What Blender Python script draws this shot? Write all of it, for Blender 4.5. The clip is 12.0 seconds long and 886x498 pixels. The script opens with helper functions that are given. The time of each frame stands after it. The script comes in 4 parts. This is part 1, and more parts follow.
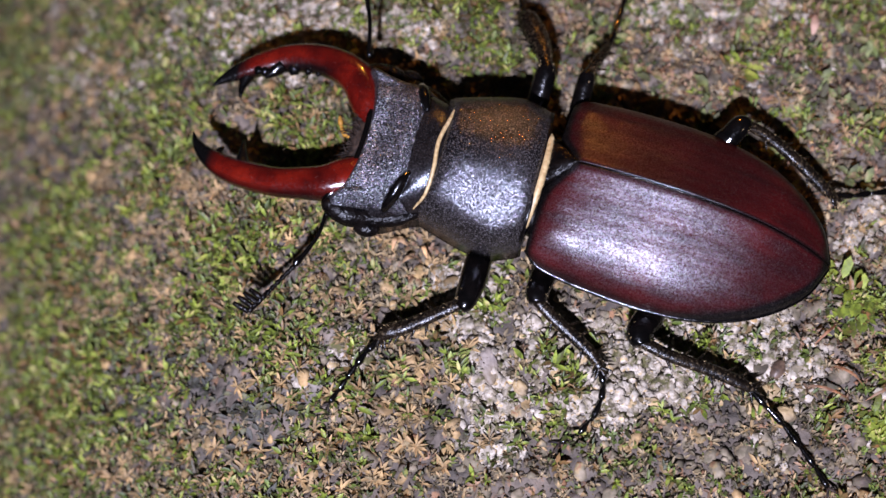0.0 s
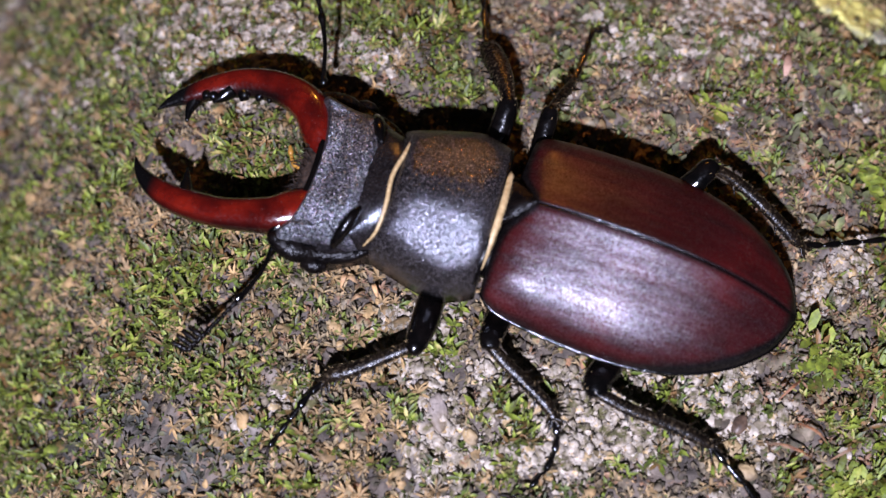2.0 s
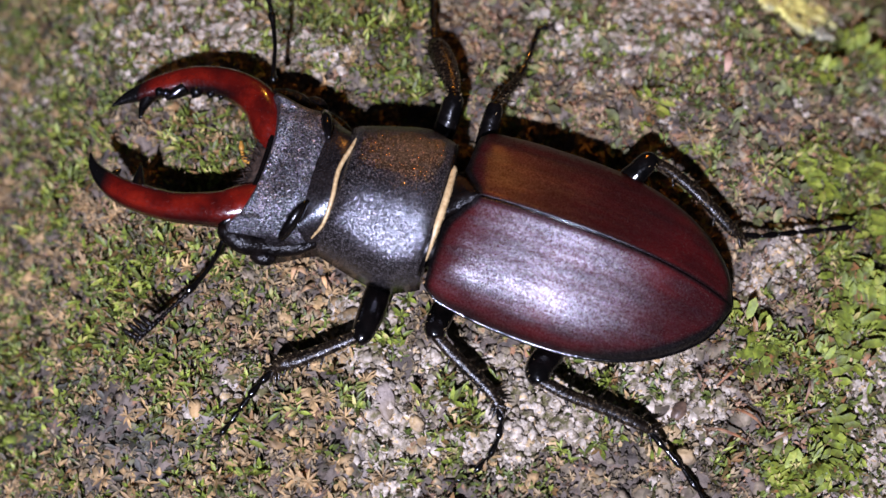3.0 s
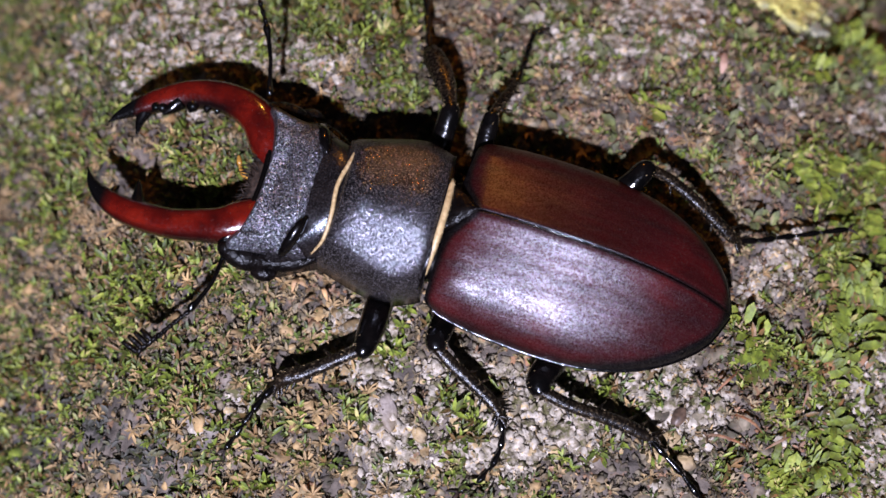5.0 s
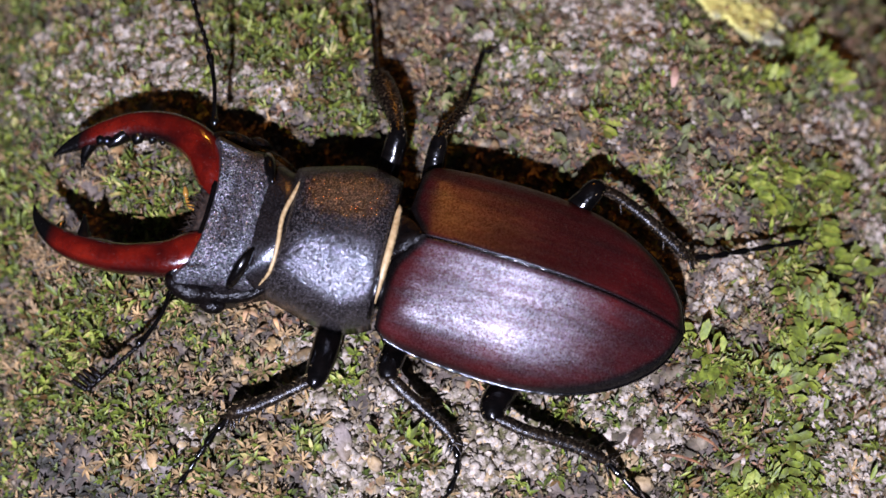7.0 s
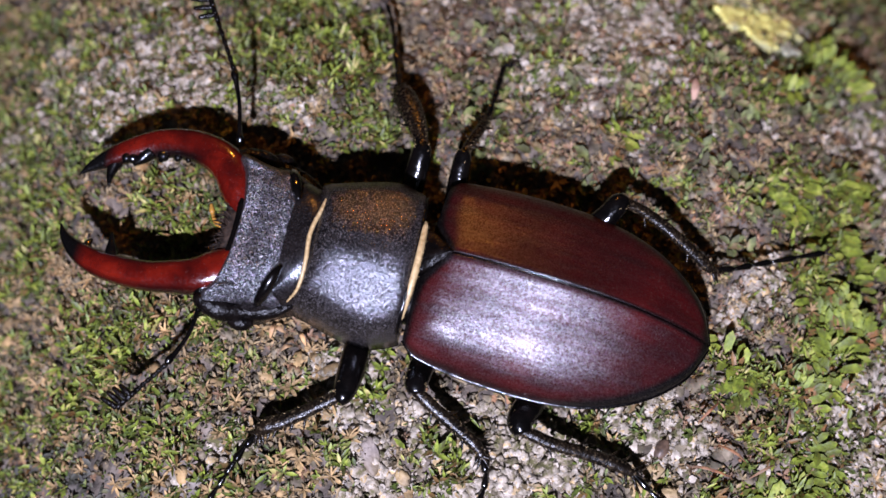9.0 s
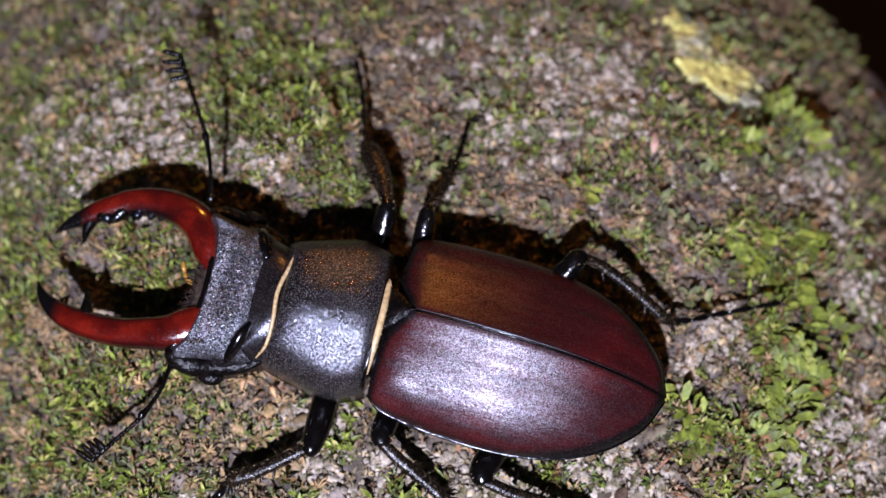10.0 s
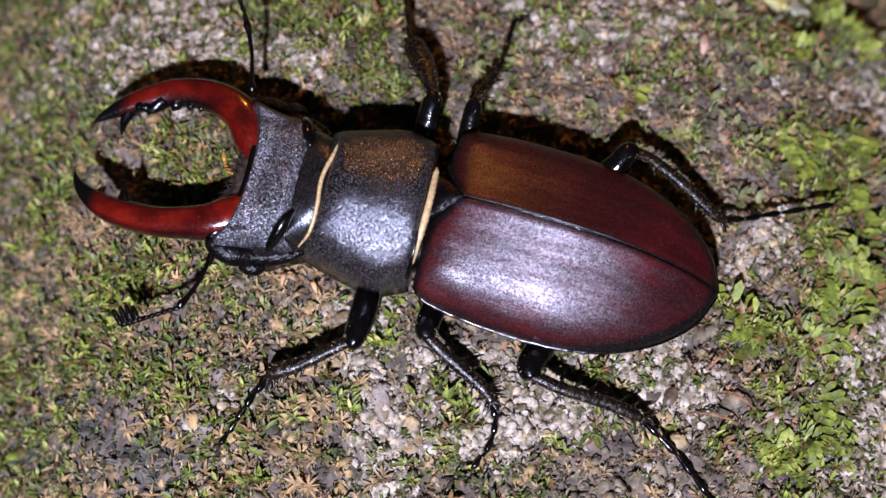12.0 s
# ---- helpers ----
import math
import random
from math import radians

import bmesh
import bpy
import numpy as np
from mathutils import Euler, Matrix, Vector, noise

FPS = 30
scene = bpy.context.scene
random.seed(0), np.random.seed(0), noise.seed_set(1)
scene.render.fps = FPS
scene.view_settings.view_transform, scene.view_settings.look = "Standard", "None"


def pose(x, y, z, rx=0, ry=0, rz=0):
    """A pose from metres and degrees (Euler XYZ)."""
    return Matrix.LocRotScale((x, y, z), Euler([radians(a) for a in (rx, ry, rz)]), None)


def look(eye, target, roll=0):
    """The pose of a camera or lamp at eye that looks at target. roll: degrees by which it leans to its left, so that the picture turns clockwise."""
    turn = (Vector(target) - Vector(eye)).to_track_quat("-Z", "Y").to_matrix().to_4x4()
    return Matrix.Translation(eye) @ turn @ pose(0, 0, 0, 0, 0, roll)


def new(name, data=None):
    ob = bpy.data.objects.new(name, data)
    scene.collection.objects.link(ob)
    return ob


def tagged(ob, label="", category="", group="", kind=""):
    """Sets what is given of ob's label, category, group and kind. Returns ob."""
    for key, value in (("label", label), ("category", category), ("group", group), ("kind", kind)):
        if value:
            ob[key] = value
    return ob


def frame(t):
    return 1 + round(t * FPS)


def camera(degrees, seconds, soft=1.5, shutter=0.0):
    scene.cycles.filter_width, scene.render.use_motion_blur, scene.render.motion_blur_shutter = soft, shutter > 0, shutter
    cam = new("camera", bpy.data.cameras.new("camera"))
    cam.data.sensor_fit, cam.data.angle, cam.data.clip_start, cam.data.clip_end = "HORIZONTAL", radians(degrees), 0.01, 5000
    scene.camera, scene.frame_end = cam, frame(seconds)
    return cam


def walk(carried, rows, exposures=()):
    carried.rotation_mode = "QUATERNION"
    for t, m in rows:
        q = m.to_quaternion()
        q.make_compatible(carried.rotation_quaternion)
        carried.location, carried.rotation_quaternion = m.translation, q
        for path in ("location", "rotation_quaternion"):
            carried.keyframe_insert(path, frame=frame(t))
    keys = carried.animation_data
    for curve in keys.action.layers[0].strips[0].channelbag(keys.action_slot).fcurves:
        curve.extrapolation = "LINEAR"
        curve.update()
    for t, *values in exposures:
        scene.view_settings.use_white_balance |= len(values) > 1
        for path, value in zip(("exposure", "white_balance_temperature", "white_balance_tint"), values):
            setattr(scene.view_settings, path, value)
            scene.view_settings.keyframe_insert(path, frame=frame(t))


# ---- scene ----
cam = camera(36.0, 12.0, soft=1.5)
cam.data.dof.use_dof, cam.data.dof.focus_distance, cam.data.dof.aperture_fstop = True, 0.134, 17.0
# seconds, eye in metres, turn in degrees
PATH = [
    (0, -0.00790, -0.05844, 0.13111, 21.205, 1.470, -0.341),
    (0.5, -0.00297, -0.05609, 0.12808, 21.281, 0.770, 0.067),
    (1, -0.00407, -0.05416, 0.12718, 21.654, 0.188, 0.190),
    (1.5, -0.00708, -0.05339, 0.12609, 22.014, -0.262, 0.622),
    (2, -0.00653, -0.05434, 0.12590, 22.055, -0.458, 0.784),
    (2.5, -0.00242, -0.05422, 0.12937, 22.136, -0.750, 0.579),
    (2.7, -0.00259, -0.05660, 0.12883, 22.217, -0.824, 0.435),
    (4.3, -0.00144, -0.05039, 0.13326, 20.013, -0.808, 0.163),
    (4.5, -0.00208, -0.04977, 0.13416, 20.043, -0.865, -0.000),
    (5, -0.00305, -0.05109, 0.13156, 20.070, -0.717, -0.670),
    (5.5, -0.00295, -0.04875, 0.13176, 20.211, -0.498, -1.435),
    (6, -0.00367, -0.04818, 0.13329, 20.280, -0.350, -1.989),
    (6.5, -0.00104, -0.04779, 0.13369, 19.978, -0.345, -2.171),
    (7, 0.00174, -0.04792, 0.13159, 19.836, -0.219, -2.310),
    (8.8, -0.00124, -0.04794, 0.13116, 19.656, -0.077, -2.746),
    (9, -0.00098, -0.04645, 0.13291, 19.737, -0.162, -2.794),
    (9.5, 0.00128, -0.04337, 0.13740, 19.737, -0.059, -2.933),
    (10, 0.00309, -0.04296, 0.13891, 19.786, 0.064, -3.116),
    (10.5, 0.00405, -0.04628, 0.13589, 19.827, 0.179, -3.272),
    (11, 0.00521, -0.05064, 0.13103, 19.972, 0.316, -3.241),
    (11.5, 0.00374, -0.05262, 0.12963, 20.152, 0.264, -3.069),
    (12, -0.00158, -0.05260, 0.13162, 20.173, 0.062, -2.526),
]
walk(cam, [(t, pose(x, y, z, rx, ry, rz)) for t, x, y, z, rx, ry, rz in PATH], exposures=[(0, 0.07), (2.5, 0.09), (4.5, -0.04), (5.5, 0.1), (12, 0.1)])

# ---- light: night, a hand torch beside the camera and a dim warm lamp farther off ----
world = bpy.data.worlds.new("night")
scene.world = world
world.use_nodes = True
world.node_tree.nodes["Background"].inputs[0].default_value = (0.55, 0.62, 0.8, 1)
world.node_tree.nodes["Background"].inputs[1].default_value = 0.034


def lamp(name, place, target, watts, colour, size, spread=None):
    data = bpy.data.lights.new(name, "AREA")
    data.shape, data.size, data.energy, data.color = "DISK", size, watts, colour
    if spread:
        data.spread = radians(spread)
    ob = new(name, data)
    ob.matrix_world = look(place, target)
    return ob


lamp("torch_light", (-0.034, -0.172, 0.225), (0.0, 0.0, 0.0), 3.3, (0.70, 0.725, 1.0), 0.008)
lamp("warm_lamp", (0.028, 0.235, 0.140), (0.0, 0.0, 0.0), 0.19, (1.0, 0.37, 0.045), 0.012)

# ---- materials ----
MM = 0.001


class Mat:
    """A node material with short calls."""

    def __init__(self, name):
        self.mat = bpy.data.materials.new(name)
        self.mat.use_nodes = True
        self.tree = self.mat.node_tree
        self.bsdf = self.tree.nodes["Principled BSDF"]

    def node(self, kind, **values):
        n = self.tree.nodes.new(kind)
        for key, value in values.items():
            n.inputs[key.replace("_", " ")].default_value = value
        return n

    def link(self, a, b):
        self.tree.links.new(a, b)

    def coords(self):
        return self.node("ShaderNodeTexCoord").outputs["Object"]

    def noise(self, scale, detail=4.0, rough=0.55, vector=None):
        n = self.node("ShaderNodeTexNoise", Scale=scale, Detail=detail, Roughness=rough)
        self.link(vector or self.coords(), n.inputs["Vector"])
        return n.outputs["Fac"]

    def ramp(self, fac, stops):
        n = self.node("ShaderNodeValToRGB")
        while len(n.color_ramp.elements) < len(stops):
            n.color_ramp.elements.new(0.5)
        for e, (at, colour) in zip(n.color_ramp.elements, stops):
            e.position, e.color = at, (*colour, 1)
        self.link(fac, n.inputs["Fac"])
        return n.outputs["Color"]

    def scalar(self, fac, low, high, a=0.0, b=1.0):
        n = self.node("ShaderNodeMapRange")
        for i, value in enumerate((low, high, a, b)):
            n.inputs[i + 1].default_value = value
        self.link(fac, n.inputs[0])
        return n.outputs[0]

    def mix(self, fac, a, b, mode="MIX"):
        n = self.tree.nodes.new("ShaderNodeMix")
        n.data_type, n.blend_type = "RGBA", mode
        for value, socket in ((fac, n.inputs[0]), (a, n.inputs[6]), (b, n.inputs[7])):
            if isinstance(value, (int, float)):
                socket.default_value = value
            elif isinstance(value, tuple):
                socket.default_value = (*value, 1)
            else:
                self.link(value, socket)
        return n.outputs[2]

    def flecks(self, scale, low, high, tint):
        """Small cells of uneven shine, as value and colour."""
        n = self.node("ShaderNodeTexVoronoi", Scale=scale)
        self.link(self.coords(), n.inputs["Vector"])
        grey = self.node("ShaderNodeSeparateColor")
        self.link(n.outputs["Color"], grey.inputs[0])
        return self.scalar(grey.outputs[0], 0.25, 1.0, low, high * 1.25), self.mix(tint, (1.0, 1.0, 1.0), n.outputs["Color"])

    def times(self, a, b):
        n = self.tree.nodes.new("ShaderNodeMath")
        n.operation = "MULTIPLY"
        self.link(a, n.inputs[0])
        self.link(b, n.inputs[1])
        return n.outputs[0]

    def streaks(self, scale, detail=3.0):
        """Noise drawn out along the object's length."""
        n = self.node("ShaderNodeMapping", Scale=scale)
        self.link(self.coords(), n.inputs["Vector"])
        return self.noise(1.0, detail, 0.6, n.outputs["Vector"])

    def bump(self, fac, strength, distance):
        n = self.node("ShaderNodeBump", Strength=strength, Distance=distance)
        self.link(fac, n.inputs["Height"])
        last = self.bsdf.inputs["Normal"]
        if last.is_linked:
            self.link(last.links[0].from_socket, n.inputs["Normal"])
        self.link(n.outputs["Normal"], last)

    def set(self, **values):
        for key, value in values.items():
            socket = self.bsdf.inputs[key.replace("_", " ")]
            if isinstance(value, (int, float)):
                socket.default_value = value
            elif isinstance(value, tuple):
                socket.default_value = (*value, 1)
            else:
                self.link(value, socket)
        return self


def granular_chitin(name, low, high, relief, shine, film, grain, even, glint_specks=1.0):
    """Black shell with close fine grains under a thin glossy film."""
    m = Mat(name)
    cells = m.node("ShaderNodeTexVoronoi", Scale=grain)
    m.link(m.coords(), cells.inputs["Vector"])
    fine, wide, pale = m.noise(grain * 1.1, 3, 0.65), m.noise(350, 4), m.noise(grain, 2)
    base = m.ramp(wide, [(0.3, (0.0016, 0.0013, 0.0014)), (0.7, (0.0045, 0.0031, 0.0027))])
    # Pale specks in the base colour stand in for glints on the grains.
    m.set(Base_Color=m.mix(m.scalar(pale, 0.52, 0.66, 0.0, glint_specks), base, (0.066, 0.057, 0.056)), Roughness=m.scalar(wide, 0.3, 0.7, low, high))
    level, tint = m.flecks(grain * 1.2, shine * even, shine * (1.7 - 0.8 * even), 0.45)
    rubbed = m.streaks((110.0, 420.0, 160.0), 4.0)
    level = m.times(level, m.scalar(rubbed, 0.34, 0.66, 0.6, 1.35))
    m.set(Specular_IOR_Level=level, Specular_Tint=m.mix(0.5, tint, (0.72, 0.82, 1.0)), Coat_Weight=film, Coat_Roughness=0.28, Coat_IOR=1.45)
    m.bump(cells.outputs["Distance"], 0.7, relief)
    m.bump(fine, 0.5, relief * 0.7)
    m.bump(wide, 0.2, 0.00015)
    return m.mat


def gloss_black():
    m = Mat("gloss_black_chitin")
    n, pits = m.noise(900, 3), m.noise(4500, 2)
    m.set(Base_Color=m.ramp(n, [(0.35, (0.0008, 0.0007, 0.0007)), (0.75, (0.0022, 0.0014, 0.0012))]), Roughness=m.scalar(n, 0.3, 0.8, 0.1, 0.24))
    m.bump(n, 0.45, 0.0002)
    m.bump(pits, 0.4, 0.00003)
    return m.mat


def dull_black():
    m = Mat("dull_black_chitin")
    n = m.noise(900, 4)
    m.set(Base_Color=m.ramp(n, [(0.35, (0.0012, 0.001, 0.001)), (0.75, (0.004, 0.0025, 0.002))]), Roughness=m.scalar(n, 0.3, 0.7, 0.2, 0.4), Specular_IOR_Level=0.12)
    m.bump(n, 0.7, 0.0005)
    return m.mat


def spiny_black():
    m = Mat("rough_black_chitin")
    n, pits = m.noise(600, 4), m.noise(3300, 3)
    dirt = m.scalar(pits, 0.57, 0.66)
    base = m.ramp(n, [(0.35, (0.0018, 0.0013, 0.001)), (0.75, (0.009, 0.0055, 0.003))])
    m.set(Base_Color=m.mix(dirt, base, (0.05, 0.034, 0.018)), Roughness=m.scalar(pits, 0.3, 0.7, 0.18, 0.38), Specular_IOR_Level=0.24)
    m.bump(n, 0.4, 0.0003)
    m.bump(pits, 0.7, 0.0001)
    return m.mat


def chestnut_elytron():
    m = Mat("chestnut_elytron")
    fine, wide, grain = m.noise(6500, 2, 0.7), m.noise(160, 4), m.noise(4200, 3)
    edge = m.node("ShaderNodeAttribute")
    edge.attribute_name = "margin"
    grain_lines, worn = m.streaks((70.0, 620.0, 200.0)), m.streaks((190.0, 640.0, 320.0), 5.0)
    base = m.ramp(wide, [(0.25, (0.012, 0.0016, 0.0018)), (0.5, (0.025, 0.0023, 0.0026)), (0.8, (0.046, 0.0036, 0.0034))])
    base = m.mix(m.scalar(grain_lines, 0.42, 0.66, 0.0, 0.6), base, (0.006, 0.0008, 0.001))
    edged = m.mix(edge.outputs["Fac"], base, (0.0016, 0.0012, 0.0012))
    # Dust and the granules' glints, both painted as pale specks in the colour.
    dust_and_glints = m.scalar(m.noise(8200, 2), 0.6, 0.72, 0.0, 0.4)
    m.set(Base_Color=m.mix(dust_and_glints, edged, (0.08, 0.058, 0.046)), Roughness=m.scalar(grain_lines, 0.3, 0.7, 0.33, 0.44))
    level, tint = m.flecks(11500, 0.1, 0.56, 0.55)
    m.set(Specular_IOR_Level=m.times(level, m.scalar(worn, 0.36, 0.64, 0.68, 1.32)), Specular_Tint=m.mix(0.55, tint, (0.84, 0.88, 1.0)), Coat_Weight=0.02, Coat_Roughness=0.26, Coat_IOR=1.45)
    m.bump(fine, 0.45, 0.000025)
    m.bump(worn, 0.3, 0.0002)
    m.bump(grain_lines, 0.25, 0.0002)
    m.bump(grain, 0.25, 0.00003)
    return m.mat


def red_mandible():
    m = Mat("red_mandible")
    wide, fine = m.noise(230, 4), m.noise(3000, 3)
    at = m.node("ShaderNodeAttribute")
    at.attribute_name = "tip"
    dark = m.noise(700, 4, 0.65)
    red = m.ramp(wide, [(0.3, (0.016, 0.0008, 0.0007)), (0.5, (0.052, 0.0022, 0.0011)), (0.72, (0.108, 0.0056, 0.002))])
    dust_and_glints = m.noise(5200, 2)
    red = m.mix(m.scalar(dark, 0.5, 0.7, 0, 0.5), red, (0.005, 0.0006, 0.0006))
    red = m.mix(m.scalar(dust_and_glints, 0.7, 0.76, 0.0, 0.5), red, (0.12, 0.06, 0.05))
    m.set(Base_Color=m.mix(at.outputs["Fac"], red, (0.0015, 0.0012, 0.0012)), Roughness=m.scalar(fine, 0.35, 0.75, 0.13, 0.3), Coat_Weight=0.35, Coat_Roughness=0.07, Coat_IOR=1.5)
    m.bump(dark, 0.2, 0.0003)
    m.bump(fine, 0.16, 0.00004)
    return m.mat


def golden_hair():
    m = Mat("golden_hair")
    n = m.noise(2500, 3)
    m.set(Base_Color=m.ramp(n, [(0.3, (0.22, 0.14, 0.055)), (0.7, (0.42, 0.30, 0.15))]), Roughness=0.45)
    return m.mat


def brown_mouth():
    m = Mat("brown_mouthparts")
    n = m.noise(1800, 4)
    m.set(Base_Color=m.ramp(n, [(0.35, (0.004, 0.0026, 0.002)), (0.7, (0.032, 0.02, 0.014))]), Roughness=0.6, Specular_IOR_Level=0.15)
    m.bump(n, 0.4, 0.0002)
    return m.mat


def amber():
    m = Mat("amber_palp")
    n = m.noise(2000, 3)
    m.set(Base_Color=m.ramp(n, [(0.3, (0.20, 0.09, 0.012)), (0.7, (0.38, 0.19, 0.04))]), Roughness=0.25)
    return m.mat


def crusted_rock():
    m = Mat("crusted_stone")
    wide, mid, fine, speck = m.noise(45, 5), m.noise(260, 5, 0.6), m.noise(1300, 5, 0.65), m.noise(700, 3)
    soil = m.ramp(mid, [(0.3, (0.025, 0.019, 0.014)), (0.5, (0.07, 0.052, 0.038)), (0.72, (0.15, 0.11, 0.08))])
    crust = m.ramp(fine, [(0.3, (0.12, 0.095, 0.078)), (0.5, (0.25, 0.21, 0.175)), (0.7, (0.38, 0.325, 0.285))])
    at = m.node("ShaderNodeAttribute")
    at.attribute_name = "crust"
    both = m.mix(at.outputs["Fac"], soil, crust)
    rust = m.mix(m.scalar(speck, 0.6, 0.68, 0, 0.7), both, (0.26, 0.12, 0.05))
    m.set(Base_Color=m.mix(m.scalar(wide, 0.35, 0.5, 0.5, 0.0), rust, (0.05, 0.04, 0.03)), Roughness=0.85)
    m.bump(mid, 0.5, 0.0008)
    m.bump(fine, 0.7, 0.0004)
    return m.mat


def leaf_matter(name, stops, rough=0.5, spec=0.4, patches=420.0, relief=0.00012):
    m = Mat(name)
    geo = m.node("ShaderNodeNewGeometry")
    patch = m.scalar(m.noise(patches, 3, 0.6), 0.3, 0.7)
    own = m.node("ShaderNodeMix")
    own.inputs[0].default_value = 0.42
    m.link(patch, own.inputs[2])
    m.link(geo.outputs["Random Per Island"], own.inputs[3])
    tone = m.ramp(m.scalar(own.outputs[0], 0.2, 0.8), stops)
    n = m.noise(1500, 3)
    m.set(Base_Color=m.mix(m.scalar(n, 0.35, 0.7, 0.55, 0.0), tone, (0.03, 0.03, 0.012)), Roughness=rough, Specular_IOR_Level=spec)
    m.bump(m.noise(3500, 4, 0.6), 0.6, relief)
    return m.mat


def forest_soil():
    m = Mat("forest_soil")
    n = m.noise(30, 6)
    m.set(Base_Color=m.ramp(n, [(0.3, (0.008, 0.006, 0.005)), (0.7, (0.03, 0.024, 0.018))]), Roughness=0.95)
    m.bump(n, 0.6, 0.01)
    return m.mat


def yellow_crust():
    m = Mat("yellow_lichen")
    n = m.noise(900, 5, 0.6)
    wide = m.noise(210, 3, 0.6)
    gold = m.ramp(n, [(0.3, (0.24, 0.21, 0.06)), (0.5, (0.46, 0.41, 0.10)), (0.7, (0.60, 0.55, 0.20))])
    grey = m.ramp(n, [(0.3, (0.10, 0.10, 0.08)), (0.7, (0.30, 0.29, 0.25))])
    m.set(Base_Color=m.mix(m.scalar(wide, 0.46, 0.6, 0.0, 0.85), gold, grey), Roughness=0.8)
    m.bump(n, 0.6, 0.0004)
    return m.mat


GRANULAR, SMOOTH, COARSE = granular_chitin("granular_chitin", 0.17, 0.27, 0.000045, 1.15, 0.05, 8600.0, 0.15, 1.0), granular_chitin("smooth_chitin", 0.2, 0.3, 0.00002, 0.6, 0.08, 7800.0, 0.5, 0.25), granular_chitin("coarse_chitin", 0.3, 0.42, 0.00015, 2.0, 0.06, 6200.0, 0.15)
BLACK, DULL, SPINY, CHESTNUT, RED = gloss_black(), dull_black(), spiny_black(), chestnut_elytron(), red_mandible()
HAIR, MOUTH, AMBER, ROCK, SOIL, YELLOW = golden_hair(), brown_mouth(), amber(), crusted_rock(), forest_soil(), yellow_crust()
GREEN = leaf_matter("green_moss", [(0.0, (0.19, 0.095, 0.035)), (0.2, (0.13, 0.078, 0.028)), (0.32, (0.045, 0.045, 0.012)), (0.5, (0.092, 0.118, 0.014)), (0.75, (0.175, 0.212, 0.026)), (0.92, (0.265, 0.29, 0.05)), (1.0, (0.36, 0.30, 0.1))], 0.45, 0.25)
FRESH = leaf_matter("fresh_moss", [(0.0, (0.20, 0.085, 0.03)), (0.06, (0.14, 0.075, 0.025)), (0.14, (0.06, 0.062, 0.012)), (0.5, (0.112, 0.142, 0.016)), (0.8, (0.185, 0.222, 0.026)), (1.0, (0.28, 0.30, 0.055))], 0.5, 0.2)
DEEP = leaf_matter("deep_green_moss", [(0.0, (0.075, 0.045, 0.022)), (0.25, (0.03, 0.028, 0.01)), (0.5, (0.05, 0.072, 0.012)), (0.8, (0.11, 0.142, 0.022)), (1.0, (0.22, 0.20, 0.06))], 0.5, 0.25)
DRY = leaf_matter("dry_moss", [(0.0, (0.035, 0.024, 0.016)), (0.3, (0.11, 0.076, 0.043)), (0.6, (0.23, 0.163, 0.088)), (0.82, (0.34, 0.238, 0.125)), (0.93, (0.42, 0.25, 0.12)), (1.0, (0.12, 0.13, 0.03))], 0.65, 0.25)
TAN = leaf_matter("tan_moss", [(0.0, (0.14, 0.085, 0.04)), (0.5, (0.28, 0.175, 0.08)), (1.0, (0.42, 0.26, 0.11))], 0.65, 0.25)
FLAKE = leaf_matter("pale_flakes", [(0.0, (0.09, 0.078, 0.032)), (0.14, (0.13, 0.11, 0.055)), (0.28, (0.22, 0.17, 0.12)), (0.5, (0.325, 0.265, 0.20)), (0.82, (0.465, 0.395, 0.325)), (1.0, (0.44, 0.30, 0.15))], 0.85, 0.15, 900.0, 0.00025)
MAUVE = leaf_matter("bark_crumbs", [(0.0, (0.05, 0.035, 0.03)), (0.4, (0.128, 0.096, 0.064)), (0.75, (0.215, 0.168, 0.115)), (0.94, (0.31, 0.215, 0.11)), (1.0, (0.26, 0.13, 0.07))], 0.8, 0.2)
RUST = leaf_matter("rusty_moss", [(0.0, (0.045, 0.022, 0.014)), (0.4, (0.13, 0.068, 0.04)), (0.75, (0.24, 0.125, 0.07)), (1.0, (0.34, 0.20, 0.12))], 0.6, 0.25)
SLATE = leaf_matter("slate_bark", [(0.0, (0.014, 0.012, 0.01)), (0.5, (0.034, 0.03, 0.026)), (0.8, (0.07, 0.062, 0.052)), (1.0, (0.11, 0.10, 0.05))], 0.6, 0.25)
SAGE = leaf_matter("sage_leaves", [(0.0, (0.06, 0.05, 0.028)), (0.3, (0.075, 0.076, 0.032)), (0.6, (0.125, 0.135, 0.045)), (0.85, (0.18, 0.195, 0.06)), (1.0, (0.24, 0.17, 0.09))], 0.6, 0.2)
LITTER = leaf_matter("dark_litter", [(0.0, (0.015, 0.012, 0.01)), (0.7, (0.06, 0.042, 0.032)), (1.0, (0.20, 0.09, 0.045))], 0.8, 0.2)


# ---- mesh tools (millimetres in, metres out) ----
def part(name, data, material, parent=None, label=""):
    ob = new(name, data)
    data.materials.append(material)
    if parent:
        ob.parent = parent
    return tagged(ob, label)


def mesh(name, verts, faces, smooth=True, closed=True, plate=False):
    data = bpy.data.meshes.new(name)
    data.from_pydata((np.asarray(verts, float) * MM).tolist(), [], [tuple(f) for f in faces])
    if closed and not plate:
        bm = bmesh.new()
        bm.from_mesh(data)
        bmesh.ops.recalc_face_normals(bm, faces=bm.faces)
        bm.to_mesh(data)
        bm.free()
    if smooth:
        data.shade_smooth()
    return data


